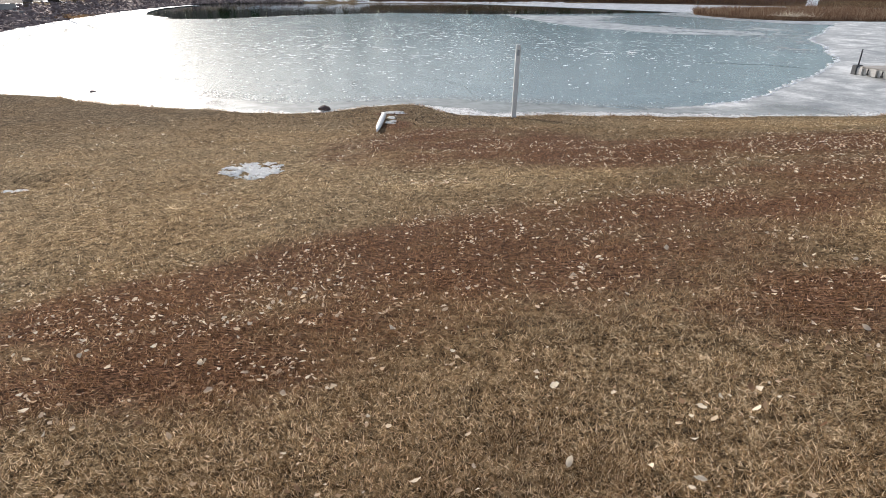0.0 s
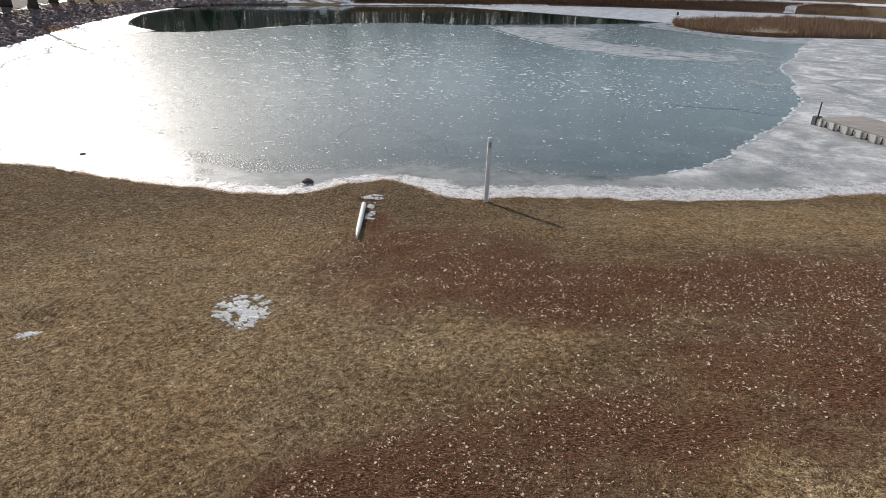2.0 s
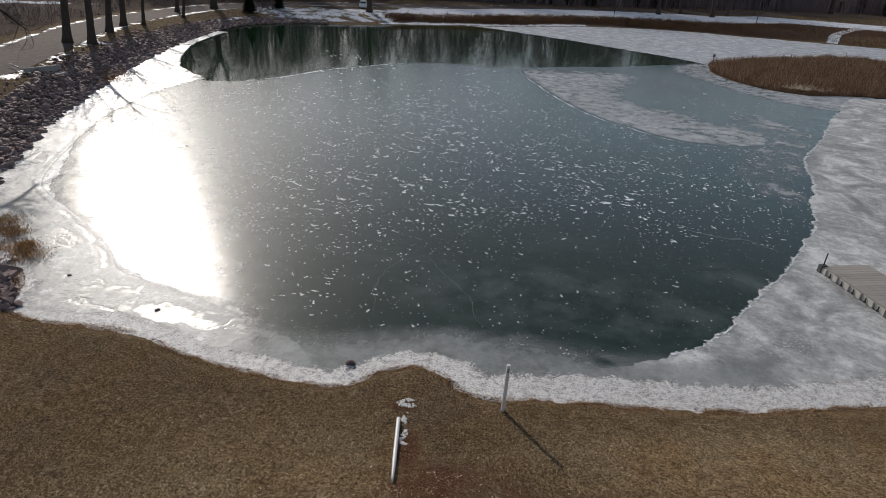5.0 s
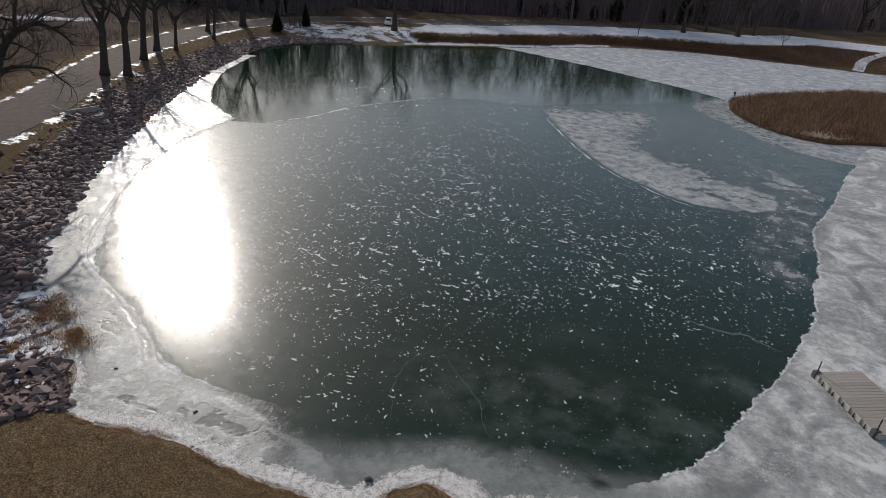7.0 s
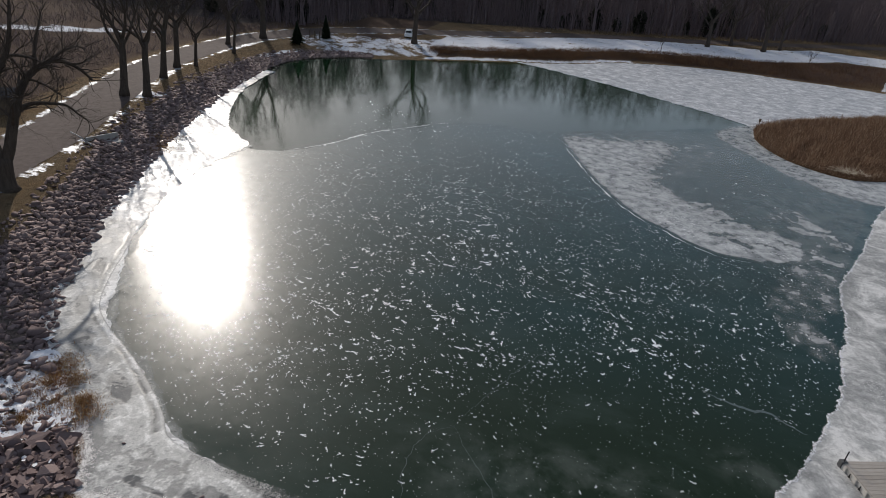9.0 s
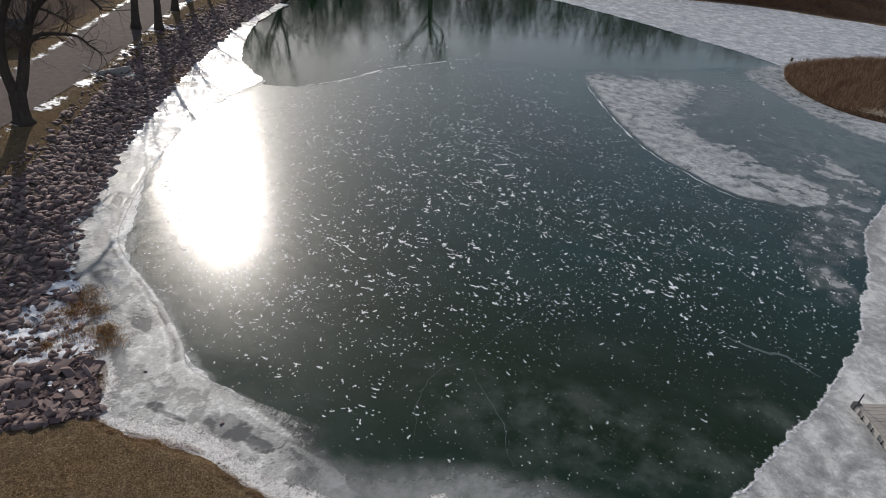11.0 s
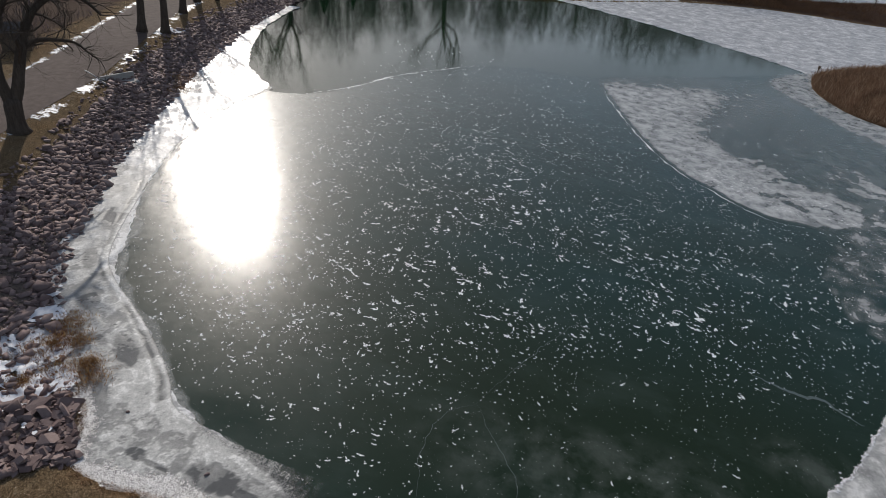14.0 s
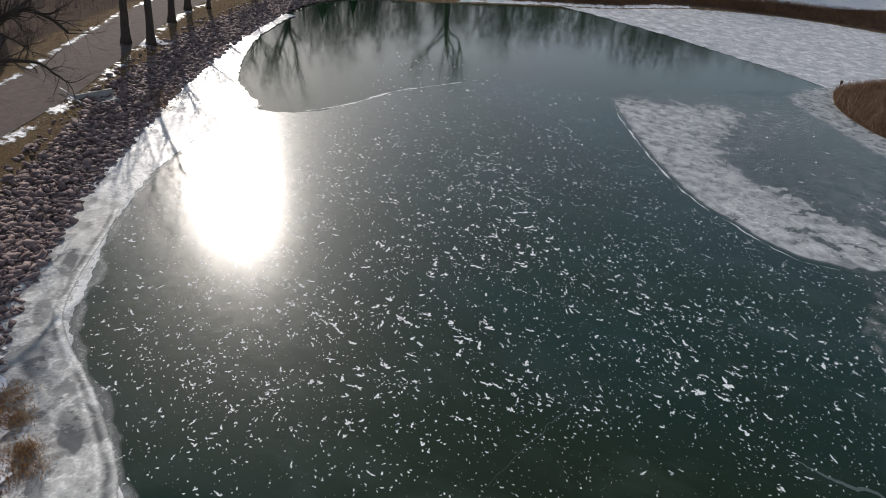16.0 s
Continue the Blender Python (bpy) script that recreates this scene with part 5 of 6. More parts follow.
PALE = blade_material("broken_reed", (0.0, (0.40, 0.33, 0.25)), (1.0, (0.72, 0.64, 0.52)))
q = np.array([30.6, 84.0]) + rng.normal(0, 1, (170, 2)) * np.array([1.3, 0.6])
t = turns_about(rng.uniform(0, 6.28, 170), rng.uniform(0.5, 1.5, 170), rng.uniform(0, 6.28, 170), np.stack([np.full(170, 0.05), np.ones(170), rng.uniform(0.4, 1.1, 170)], 1))
tagged(new("broken_reeds", swarm("broken_reeds", [(-0.5, 0, 0), (0.5, 0, 0), (0.35, 0, 0.6), (0, 0, 1), (-0.35, 0, 0.6)], [(0, 1, 2, 4), (4, 2, 3)], t, np.column_stack([q, np.full(170, 0.45)]), PALE)), "pale broken reed stalks lying over the reed bed", "reeds", kind="stuff")

band = spline([(-34, 123.5), (-20, 131.5), (-9, 138), (2, 149), (14.6, 154.6), (27, 156.5), (40, 155), (56, 153), (72, 149)], 8)
tn = np.gradient(band, axis=0)
tn /= np.linalg.norm(tn, axis=1)[:, None]
N = 52000
pick = rng.integers(0, len(band) - 1, N)
along = rng.random(N)[:, None]
deep = np.interp(band[pick, 0], [-34, -10, 15, 32, 45, 56], [6.0, 7.6, 8.2, 11, 21, 29])
low = np.interp(band[pick, 0], [-34, 0, 15], [2.6, 2.2, 0.4])
off = np.where(rng.random(N) < 0.05, rng.uniform(0.0, 2.4, N), low + (deep - low) * rng.random(N))
q = band[pick] * (1 - along) + band[pick + 1] * along + np.stack([-tn[pick, 1], tn[pick, 0]], 1) * off[:, None] + rng.uniform(-0.9, 0.9, (N, 2))
q = q[~inside(SHORE, q)]
tagged(new("marsh_grass", reed_mesh("marsh_grass", q, 0.8, FARREED, ground_height(q) - 0.02)), "russet marsh grass along the far shore", "grass", kind="stuff")


# ---- things on the lawn ----
def marker_post(x, y):
    """A white square post with a cap and bolts."""
    post = empty("marker_post", pose(x, y, height(x, y) - 0.02, -1.0, 0.8, 12), "white plastic marker post standing at the shore", "post")
    part("shaft", bevelled(Mesher().box((-0.055, -0.055, -0.3), (0.055, 0.055, 1.72)).mesh("shaft", PVC), 0.012), post)
    part("cap", bevelled(Mesher().box((-0.062, -0.062, 1.721), (0.062, 0.062, 1.775), 0.85).mesh("cap", PVC), 0.01), post, "white cap")
    part("plate", Mesher().box((-0.03, -0.060, 1.52), (0.03, -0.0555, 1.66)).mesh("plate", STEEL), post, "grey plate")


marker_post(1.13, 15.42)


def fallen_pipe(a, b):
    """A white pipe lying on the slope, its lower end broken open."""
    a, b = Vector((*a, height(*a) + 0.07)), Vector((*b, height(*b) + 0.09))
    pipe = empty("pipe", Matrix.Translation(a), "white plastic pipe lying on the grass", "pipe")
    d = b - a
    M = Mesher().tube([(0, 0, -0.03), d * 0.05, d * 0.14, d * 0.28, d * 0.6, d * 0.99, d], [0.014, 0.032, 0.046, 0.057, 0.06, 0.06, 0.055], 16)
    part("barrel", M.mesh("barrel", PVC, True), pipe)


fallen_pipe((-1.34, 11.45), (-1.88, 14.0))


def snow_lumps(name, spots, seed, label, group="patches of old snow on the lawn"):
    """Half-melted snow: a cluster of low irregular lumps."""
    r = random.Random(seed)
    M = Mesher()
    for x, y, rx, ry, n in spots:
        for i in range(n):
            a, f = r.uniform(0, 6.28), math.sqrt(r.random())
            px, py = x + math.cos(a) * f * rx, y + math.sin(a) * f * ry
            if noise.fractal((px * 6, py * 6, 0.5 * seed), 0.7, 2.1, 4) < 0.55 * f - 0.4:
                continue
            s = (0.008 + 0.032 * r.random() ** 2.2) * (1.15 - 0.4 * f)
            z = height(px, py) + 0.004
            n0, sides = len(M.v), 7
            turn = r.uniform(0, 6)
            for ring, (rr, hh) in enumerate(((1.0, 0.0), (0.85, 0.5), (0.4, 0.85))):
                for k in range(sides):
                    w = turn + k * 6.283 / sides
                    q = s * rr * r.uniform(0.45, 1.5)
                    M.v.append((px + math.cos(w) * q * 1.3, py + math.sin(w) * q, z + s * hh * r.uniform(0.4, 0.9)))
            for ring in range(2):
                for k in range(sides):
                    p, o = n0 + ring * sides + k, n0 + ring * sides + (k + 1) % sides
                    M.f.append((p, o, o + sides, p + sides))
            M.f.append(tuple(n0 + 2 * sides + k for k in range(sides)))
    return tagged(new(name, M.mesh(name, OLD_SNOW, False)), label, "snow", group, "stuff")


snow_lumps("snow_patch", ((-2.3, 8.0, 0.46, 0.52, 950), (-2.0, 7.7, 0.28, 0.5, 380), (-2.75, 8.4, 0.25, 0.12, 20)), 1, "patch of melting crusty snow on the lawn")
snow_lumps("snow_patch", ((-1.85, 14.85, 0.36, 0.27, 330), (-1.72, 14.1, 0.09, 0.35, 130)), 2, "small snow patch beside the white pipe")
snow_lumps("snow_patch", ((-1.55, 13.4, 0.09, 0.3, 110), (-1.45, 13.05, 0.12, 0.08, 80)), 3, "narrow strip of snow beside the white pipe")
snow_lumps("snow_patch", ((-5.3, 6.9, 0.18, 0.32, 160),), 4, "small patch of old snow in a hollow")


def stone_shape(seed, flat=0.6):
    """A broken quarry stone: a skewed block with its corners knocked off."""
    r = random.Random(seed)
    bm = bmesh.new()
    lean = r.uniform(-0.35, 0.35)
    for x, y, z in [(a, b, c) for a in (-1, 1) for b in (-1, 1) for c in (-1, 1)]:
        p = (0.46 * x * r.uniform(0.55, 1.1) + lean * 0.3 * z, 0.32 * y * r.uniform(0.55, 1.1), 0.28 * flat * z * r.uniform(0.8, 1.1))
        if r.random() < 0.55:
            bm.verts.new((p[0] * 0.74, p[1], p[2]))
            bm.verts.new((p[0], p[1] * 0.66, p[2] * 0.85))
        else:
            bm.verts.new(p)
    bm.verts.new((r.uniform(-0.5, 0.5), r.uniform(-0.35, 0.35), 0.1 * flat))
    res = bmesh.ops.convex_hull(bm, input=bm.verts[:])
    bmesh.ops.delete(bm, geom=list({g for g in res["geom_interior"] if isinstance(g, bmesh.types.BMVert)}), context="VERTS")
    me = bpy.data.meshes.new("stone")
    bm.to_mesh(me)
    bm.free()
    me.materials.append(ROCK)
    return me


SHAPES = [stone_shape(i, 0.42 + 0.09 * (i % 5)) for i in range(10)]


def rounded_stone(seed):
    """A worn stone: the hull of many points on a squashed ball."""
    r = random.Random(seed)
    bm = bmesh.new()
    for i in range(40):
        v = Vector((r.gauss(0, 1), r.gauss(0, 1), r.gauss(0, 1))).normalized() * r.uniform(0.85, 1.0)
        bm.verts.new((v.x * 0.5, v.y * 0.34, v.z * 0.24))
    res = bmesh.ops.convex_hull(bm, input=bm.verts[:])
    bmesh.ops.delete(bm, geom=list({g for g in res["geom_interior"] if isinstance(g, bmesh.types.BMVert)}), context="VERTS")
    me = bpy.data.meshes.new("stone")
    bm.to_mesh(me)
    bm.free()
    me.materials.append(ROCK)
    return me


ROUND = [rounded_stone(i) for i in (5, 6, 7)]
for k, (x, y, z, size, yaw, label) in enumerate(((-4.4, 16.75, 0.10, 0.40, 20, "dark stone frozen into the white slush ice"), (-12.8, 17.95, 0.05, 0.26, 60, "small stone lying in a melted hollow of ice"), (-17.9, 19.3, 0.05, 0.2, 10, "small stone lying in a melted hollow of ice"))):
    ob = tagged(new("stone", ROUND[k]), label, "stone")
    ob.matrix_world = pose(x, y, z, 4, 3, yaw) @ Matrix.Diagonal((size, size, size, 1))


# ---- stony bank ----
def bank_sites():
    """Places for the stones between the foot and the top of the bank."""
    line = spline([(-17.9, 16.3), (-20.3, 18.5), (-22.7, 20.4), (-28.5, 26), (-33.3, 33.4), (-36.6, 39.5), (-40.3, 47.8), (-45.3, 59.8), (-50.8, 76.6), (-53.4, 88.2), (-55, 99.8), (-53, 107.2), (-48.6, 112.2), (-44, 115)], 8)
    r = np.random.default_rng(11)
    tan = np.gradient(line, axis=0)
    tan /= np.linalg.norm(tan, axis=1)[:, None]
    nrm = np.stack([-tan[:, 1], tan[:, 0]], 1)
    seg = np.linalg.norm(np.diff(line, axis=0), axis=1)
    s = np.concatenate([[0], np.cumsum(seg)])
    n = 10500
    u = s[-1] * r.random(n) ** 1.15
    i = np.clip(np.searchsorted(s, u) - 1, 0, len(line) - 2)
    f = ((u - s[i]) / seg[i])[:, None]
    p = line[i] * (1 - f) + line[i + 1] * f
    wide = np.interp(u, [0, 4, 12, 22, 29, 38, 51, 69, 85, 105, 118], [3.0, 6.5, 7.6, 5.2, 4.6, 5.2, 5.6, 5.6, 5.0, 3.2, 2.0])
    off = np.where(r.random(n) < 0.06, r.uniform(0.95, 1.25, n), r.uniform(-0.03, 1.0, n)) * wide
    p = p + nrm[i] * off[:, None]
    size = (0.20 + 0.58 * r.random(n) ** 1.7) * np.interp(u, [0, 12, 60, 118], [0.95, 0.9, 0.95, 1.0]) * np.where(r.random(n) < 0.06, 1.4, 1.0)
    bare = blotch(p, (-22.6, 20.6, 2.0, 1.2, 40), (-24.5, 20.6, 1.8, 1.5, 0), (-25.8, 22.8, 0.9, 1.0, 0)) > 0.5
    keep = ~((r.random(n) < 0.75) & bare) & (p[:, 1] > 16.25 + 0.75 * (p[:, 0] + 17.9))
    keep &= ~(inside(SHORE, p) & (distance_to(SHORE, p) > 0.45))
    return p[keep], size[keep], r


sites, sizes, r = bank_sites()
order = np.argsort(np.hypot(sites[:, 0] + 20, sites[:, 1] - 17))
sites, sizes = sites[order], sizes[order]
zs = ground_height(sites)
zs = np.maximum(zs, 0.0) + sizes * 0.08
bank = empty("riprap_bank", pose(-30, 30, 0.6), "bank of loose brown-grey quarry stones", "stone bank", kind="structure")
yaw, tilt, tdir = r.uniform(0, 6.28, len(sites)), np.abs(r.normal(0.1, 0.5, len(sites))), r.uniform(0, 6.28, len(sites))
mats = turns_about(yaw, tilt, tdir, np.stack([sizes * r.uniform(0.8, 1.45, len(sites)), sizes * r.uniform(0.7, 1.1, len(sites)), sizes * r.uniform(0.6, 1.2, len(sites))], 1))
for i in range(300):
    ob = new("stone", SHAPES[i % 10])
    ob.parent = bank
    m = Matrix(mats[i].tolist()).to_4x4()
    m.translation = Vector((sites[i, 0] + 30, sites[i, 1] - 30, zs[i] - 0.6))
    ob.matrix_basis = m
pieces = []
for k in range(10):
    idx = np.arange(300 + k, len(sites), 10)
    me = SHAPES[k]
    bv = [v.co[:] for v in me.vertices]
    bf = [tuple(p.vertices) for p in me.polygons]
    pieces.append(swarm("stones", bv, bf, mats[idx], np.column_stack([sites[idx], zs[idx]]) - np.array([-30, 30, 0.6]), ROCK))
tagged(part("stones", joined("stones", pieces, ROCK), bank), kind="stuff")


def weed_clump(x, y, size, seed):
    r = np.random.default_rng(seed)
    n = 900
    q = np.array([x, y]) + r.normal(0, size * 0.95, (n, 2))
    z = np.maximum(ground_height(q), 0.05) + 0.12
    t = turns_about(r.uniform(0, 6.28, n), np.abs(r.normal(0.5, 0.6, n)), r.uniform(0, 6.28, n), np.stack([0.016 * r.uniform(0.6, 1.6, n), np.ones(n), 0.17 * r.uniform(0.3, 1.1, n)], 1))
    me = swarm("weed_clump", [(-0.5, 0, -0.3), (0.5, 0, -0.3), (0.4, 0, 0.6), (0, 0, 1), (-0.4, 0, 0.6)], [(0, 1, 2, 4), (4, 2, 3)], t, np.column_stack([q, z]), RUST)
    tagged(new("weed_clump", me), "clump of rusty dead weeds between the stones", "weeds", "weeds on the stony bank", "stuff")


for i, (x, y, s) in enumerate(((-20.9, 20.2, 0.5), (-22.7, 20.1, 0.55), (-24.4, 20.7, 0.5), (-24.6, 22.8, 0.5), (-23.2, 21.9, 0.4), (-23.2, 18.7, 0.35), (-21.6, 20.9, 0.3), (-24.0, 21.5, 0.3), (-44.5, 56.5, 1.2), (-43.0, 53.5, 0.9))):
    weed_clump(x, y, s, 30 + i)


def bank_snow_keep(q):
    """Where old snow lies between the stones: a few ragged patches."""
    rag = np.array([noise.fractal((x * 0.9, y * 0.9, 6.0), 0.6, 2.2, 5) for x, y in q])
    return blotch(q, (-26.0, 23.0, 1.2, 0.6, 40), (-23.6, 21.1, 1.7, 0.9, 35), (-22.5, 19.4, 1.7, 0.8, 30), (-21.5, 20.3, 1.0, 0.6, 40), (-24.3, 18.7, 1.6, 0.8, 30), (-22.6, 17.8, 1.4, 0.5, 40)) - inside(SHORE, q) + 0.75 * rag > 0.55


def bank_snow_height(q):
    return np.maximum(ground_height(q), 0.04) + 0.10 + np.array([0.10 * noise.fractal((x * 1.7, y * 1.7, 2.0), 0.8, 2.1, 4) for x, y in q])


me, q = grid_sheet("bank_snow", np.arange(-28.5, -19.5, 0.09), np.arange(16.2, 25.5, 0.09), bank_snow_height, SNOW, bank_snow_keep)
tagged(new("bank_snow", me), "old snow caught between bank stones and weeds", "snow", kind="stuff")


# drain inlet set into the bank
def drain(x, y, yaw):
    z = height(x, y)
    ob = empty("drain_inlet", pose(x, y, z, 0, 0, yaw), "low concrete drain inlet set in the stony bank", "drain")
    part("headwall", bevelled(Mesher().box((-1.6, 0.0, -0.5), (1.6, 0.25, 0.55)).mesh("headwall", CONCRETE), 0.03), ob)
    part("apron", bevelled(Mesher().box((-1.5, -1.3, -0.35), (1.5, -0.003, -0.02)).mesh("apron", CONCRETE), 0.03), ob)
    part("wing_wall", bevelled(Mesher().box((-1.75, -1.2, -0.5), (-1.603, 0.2, 0.3)).mesh("wing_wall", CONCRETE), 0.02), ob)
    part("rail", Mesher().tube([(-1.65, 0.1, 0.3), (-1.9, 1.0, 0.62), (-2.1, 2.0, 0.78)], [0.05, 0.05, 0.05], 8).mesh("rail", STEEL, True), ob, "grey steel rail")


drain(-47.9, 51.2, 68)


# ---- broken ice along the edge ----
def shards():
    """Small plates of broken ice heaped along the edge of the white ice."""
    r = np.random.default_rng(17)
    line = edge_b[120:-150]
    n = 2600
    pick = r.integers(0, len(line), n) // 40 * 40
    pick = np.clip(pick + r.normal(0, 12, n).astype(int), 0, len(line) - 1)
    q = line[pick] + r.normal(0, 0.05, (n, 2)) + np.array([0.05, -0.02])
    s = 0.022 + 0.095 * r.random(n) ** 3
    t = turns_about(r.uniform(0, 6.28, n), np.abs(r.normal(0, 0.22, n)), r.uniform(0, 6.28, n), np.stack([s * 1.6, s * 1.1, s * 0.45], 1))
    me = SHAPES[2]
    return swarm("ice_shards", [v.co[:] for v in me.vertices], [tuple(p.vertices) for p in me.polygons], t, np.column_stack([q, np.full(n, 0.028)]), SNOW)


tagged(new("ice_shards", shards()), "white broken ice chips along the ice edge", "ice", kind="stuff")

# ---- floating dock ----
BLOCK = plain("grey_bracket", (0.10, 0.10, 0.10), 0.6, 0.3, 0, 6, 0.3, 0.1)


def dock():
    """Moulded float dock: decking planks, side pockets with pins, corner posts."""
    a, b = Vector((15.25, 30.15, 0)), Vector((16.75, 25.95, 0))
    u = (b - a).normalized()
    w = Vector((-u.y, u.x, 0))
    yaw = math.degrees(math.atan2(u.y, u.x))
    ob = empty("floating_dock", pose(a.x, a.y, 0.03, 0, 0, yaw), "tan plastic floating dock frozen into grey ice", "dock")
    L, W, H = 4.5, 2.6, 0.36
    n = 20
    plank = bevelled(Mesher().box((0.003, 0.02, H - 0.03), (L / n - 0.002, W - 0.02, H)).mesh("plank", BOARD), 0.006)
    side = bevelled(Mesher().box((0.012, -0.05, 0.0), (L / n * 2 - 0.02, 0.018, H - 0.032)).mesh("float_side", DOCK), 0.03)
    pin = Mesher().box((-0.05, -0.10, 0.05), (0.05, -0.052, 0.13)).box((-0.02, -0.09, 0.131), (0.02, -0.052, 0.30)).mesh("pin", DARK)
    part("float_body", bevelled(Mesher().box((0.02, 0.022, 0.0), (L - 0.02, W - 0.022, H - 0.033)).mesh("float_body", DOCK), 0.04), ob)
    for i in range(n):
        p = part("plank", plank, ob)
        p.location = (i * L / n, 0, 0)
    for i in range(6):
        p = part("float_side", side, ob)
        p.location = (i * L / 6, 0, 0)
        if i:
            p = part("pin", pin, ob, "black connector pin")
            p.location = (i * L / 6, 0, 0)
    for x in (0.0, L - 0.28):
        p = part("corner_block", bevelled(Mesher().box((-0.14, -0.10, -0.02), (0.14, 0.25, 0.40)).mesh("corner_block", BLOCK), 0.03), ob, "dark corner bracket")
        p.location = (x, 0, 0)
        q = part("mooring_post", Mesher().tube([(0, 0, -0.1), (0, 0, 1.05)], [0.03, 0.03], 10).mesh("mooring_post", DARK, True), ob, "dark steel mooring post")
        q.location = (x + 0.04, 0.05, 0)


dock()


# ---- far things ----
def car(x, y, yaw):
    """A white car: body, cabin, panes, four wheels."""
    ob = empty("car", pose(x, y, height(x, y) + 0.07, 0, 0, yaw), "white car parked on the far road", "car")
    paint = plain("white_paint", (0.75, 0.75, 0.75), 0.3, 0.5, 0, 3, 0.03, 0)
    glass = plain("car_glass", (0.02, 0.022, 0.025), 0.05, 0.6, 0, 3, 0.05, 0)
    part("body", bevelled(Mesher().box((-2.2, -0.88, 0.28), (2.2, 0.88, 0.88), 0.97).mesh("body", paint), 0.12, 3), ob)
    part("cabin", bevelled(Mesher().box((-1.5, -0.8, 0.881), (1.0, 0.8, 1.48), 0.8).mesh("cabin", paint), 0.08, 3), ob)
    for nm, lo, hi in (("windscreen", (0.93, -0.6, 0.95), (0.955, 0.6, 1.35)), ("rear_window", (-1.46, -0.6, 0.95), (-1.435, 0.6, 1.35)), ("side_window", (-1.2, -0.80, 0.95), (0.75, -0.775, 1.32)), ("side_window", (-1.2, 0.775, 0.95), (0.75, 0.80, 1.32))):
        part(nm, Mesher().box(lo, hi).mesh(nm, glass), ob, "dark glass")
    for sx in (-1.35, 1.35):
        for sy in (-0.8, 0.8):
            wheel = part("wheel", Mesher().tube([(sx, sy - 0.1, 0.32), (sx, sy + 0.1, 0.32)], [0.32, 0.32], 14).mesh("wheel", DARK), ob, "black tyre")
            part("rim", Mesher().tube([(sx, sy - 0.104, 0.32), (sx, sy + 0.104, 0.32)], [0.19, 0.19], 12).mesh("rim", STEEL), wheel, "grey steel rim")


car(-44.3, 136.2, -73)


def bench(x, y, yaw):
    ob = empty("bench", pose(x, y, height(x, y), 0, 0, yaw), "dark timber bench by the far shore", "bench")
    part("seat", bevelled(Mesher().box((-0.9, -0.22, 0.42), (0.9, 0.22, 0.47)).mesh("seat", TIMBER), 0.01), ob)
    part("backrest", bevelled(Mesher().box((-0.9, 0.221, 0.5), (0.9, 0.26, 0.85)).mesh("backrest", TIMBER), 0.01), ob)
    for sx in (-0.7, 0.7):
        part("leg", Mesher().box((sx - 0.04, -0.2, 0), (sx + 0.04, 0.2, 0.419)).mesh("leg", TIMBER), ob)


bench(-33.4, 117.5, 25)


def shed(x, y, yaw):
    """A small dark shed with a low pitched roof."""
    ob = empty("shed", pose(x, y, height(x, y), 0, 0, yaw), "small dark brown timber shed beyond the road", "shed")
    part("wall", bevelled(Mesher().box((-1.3, -1.1, -0.1), (1.3, 1.1, 1.95)).mesh("wall", TIMBER), 0.02), ob)
    R = Mesher()
    R.v += [(-1.5, -1.35, 1.90), (1.5, -1.35, 1.90), (1.5, 0, 2.65), (-1.5, 0, 2.65), (1.5, 1.35, 1.90), (-1.5, 1.35, 1.90), (-1.5, -1.35, 1.82), (1.5, -1.35, 1.82), (1.5, 0, 2.57), (-1.5, 0, 2.57), (1.5, 1.35, 1.82), (-1.5, 1.35, 1.82)]
    R.f += [(0, 1, 2, 3), (3, 2, 4, 5), (7, 6, 9, 8), (8, 9, 11, 10), (0, 6, 7, 1), (5, 4, 10, 11), (0, 3, 9, 6), (3, 5, 11, 9), (1, 7, 8, 2), (2, 8, 10, 4)]
    part("roof", R.mesh("roof", ASPHALT), ob, "dark shingle roof")
    door = part("door", Mesher().box((-0.45, -1.14, 0.05), (0.45, -1.103, 1.8)).mesh("door", TIMBER), ob)
    part("handle", Mesher().box((0.30, -1.18, 0.9), (0.34, -1.142, 1.05)).mesh("handle", STEEL), door, "grey steel handle")


shed(-61.4, 52.4, 40)

for dx in (0.0, 0.9, 1.9):
    post = new("post", bevelled(Mesher().box((-0.09, -0.09, -0.2), (0.09, 0.09, 1.5)).mesh("post", TIMBER), 0.02))
    px, py = -59.8 + dx, 119.6 + 0.3 * dx
    post.matrix_world = pose(px, py, height(px, py))
    tagged(post, "short dark timber post on the far bank", "post", "posts between the conifers")


def nest_box(x, y):
    ob = empty("nest_box", pose(x, y, 0.03), "small dark box on a post among reeds", "nest box")
    part("post", Mesher().tube([(0, 0, 0), (0, 0, 1.25)], [0.04, 0.04], 8).mesh("post", TIMBER), ob)
    part("box", bevelled(Mesher().box((-0.14, -0.14, 1.251), (0.14, 0.14, 1.62)).mesh("box", TIMBER), 0.015), ob)
    part("lid", bevelled(Mesher().box((-0.18, -0.18, 1.621), (0.18, 0.18, 1.66)).mesh("lid", TIMBER), 0.01), ob)


nest_box(22.9, 101.3)


# ---- grass and fallen leaves ----
def lawn_points(n, near, far, seed):
    """Places on the lawn, thinner with the distance from its upper end."""
    r = np.random.default_rng(seed)
    d = near * (far / near) ** r.random(n)
    a = r.uniform(-1.08, 0.9, n)
    q = np.stack([1.9 + d * np.sin(a), 0.1 + d * np.cos(a)], 1)
    return q[~inside(SHORE, q)]


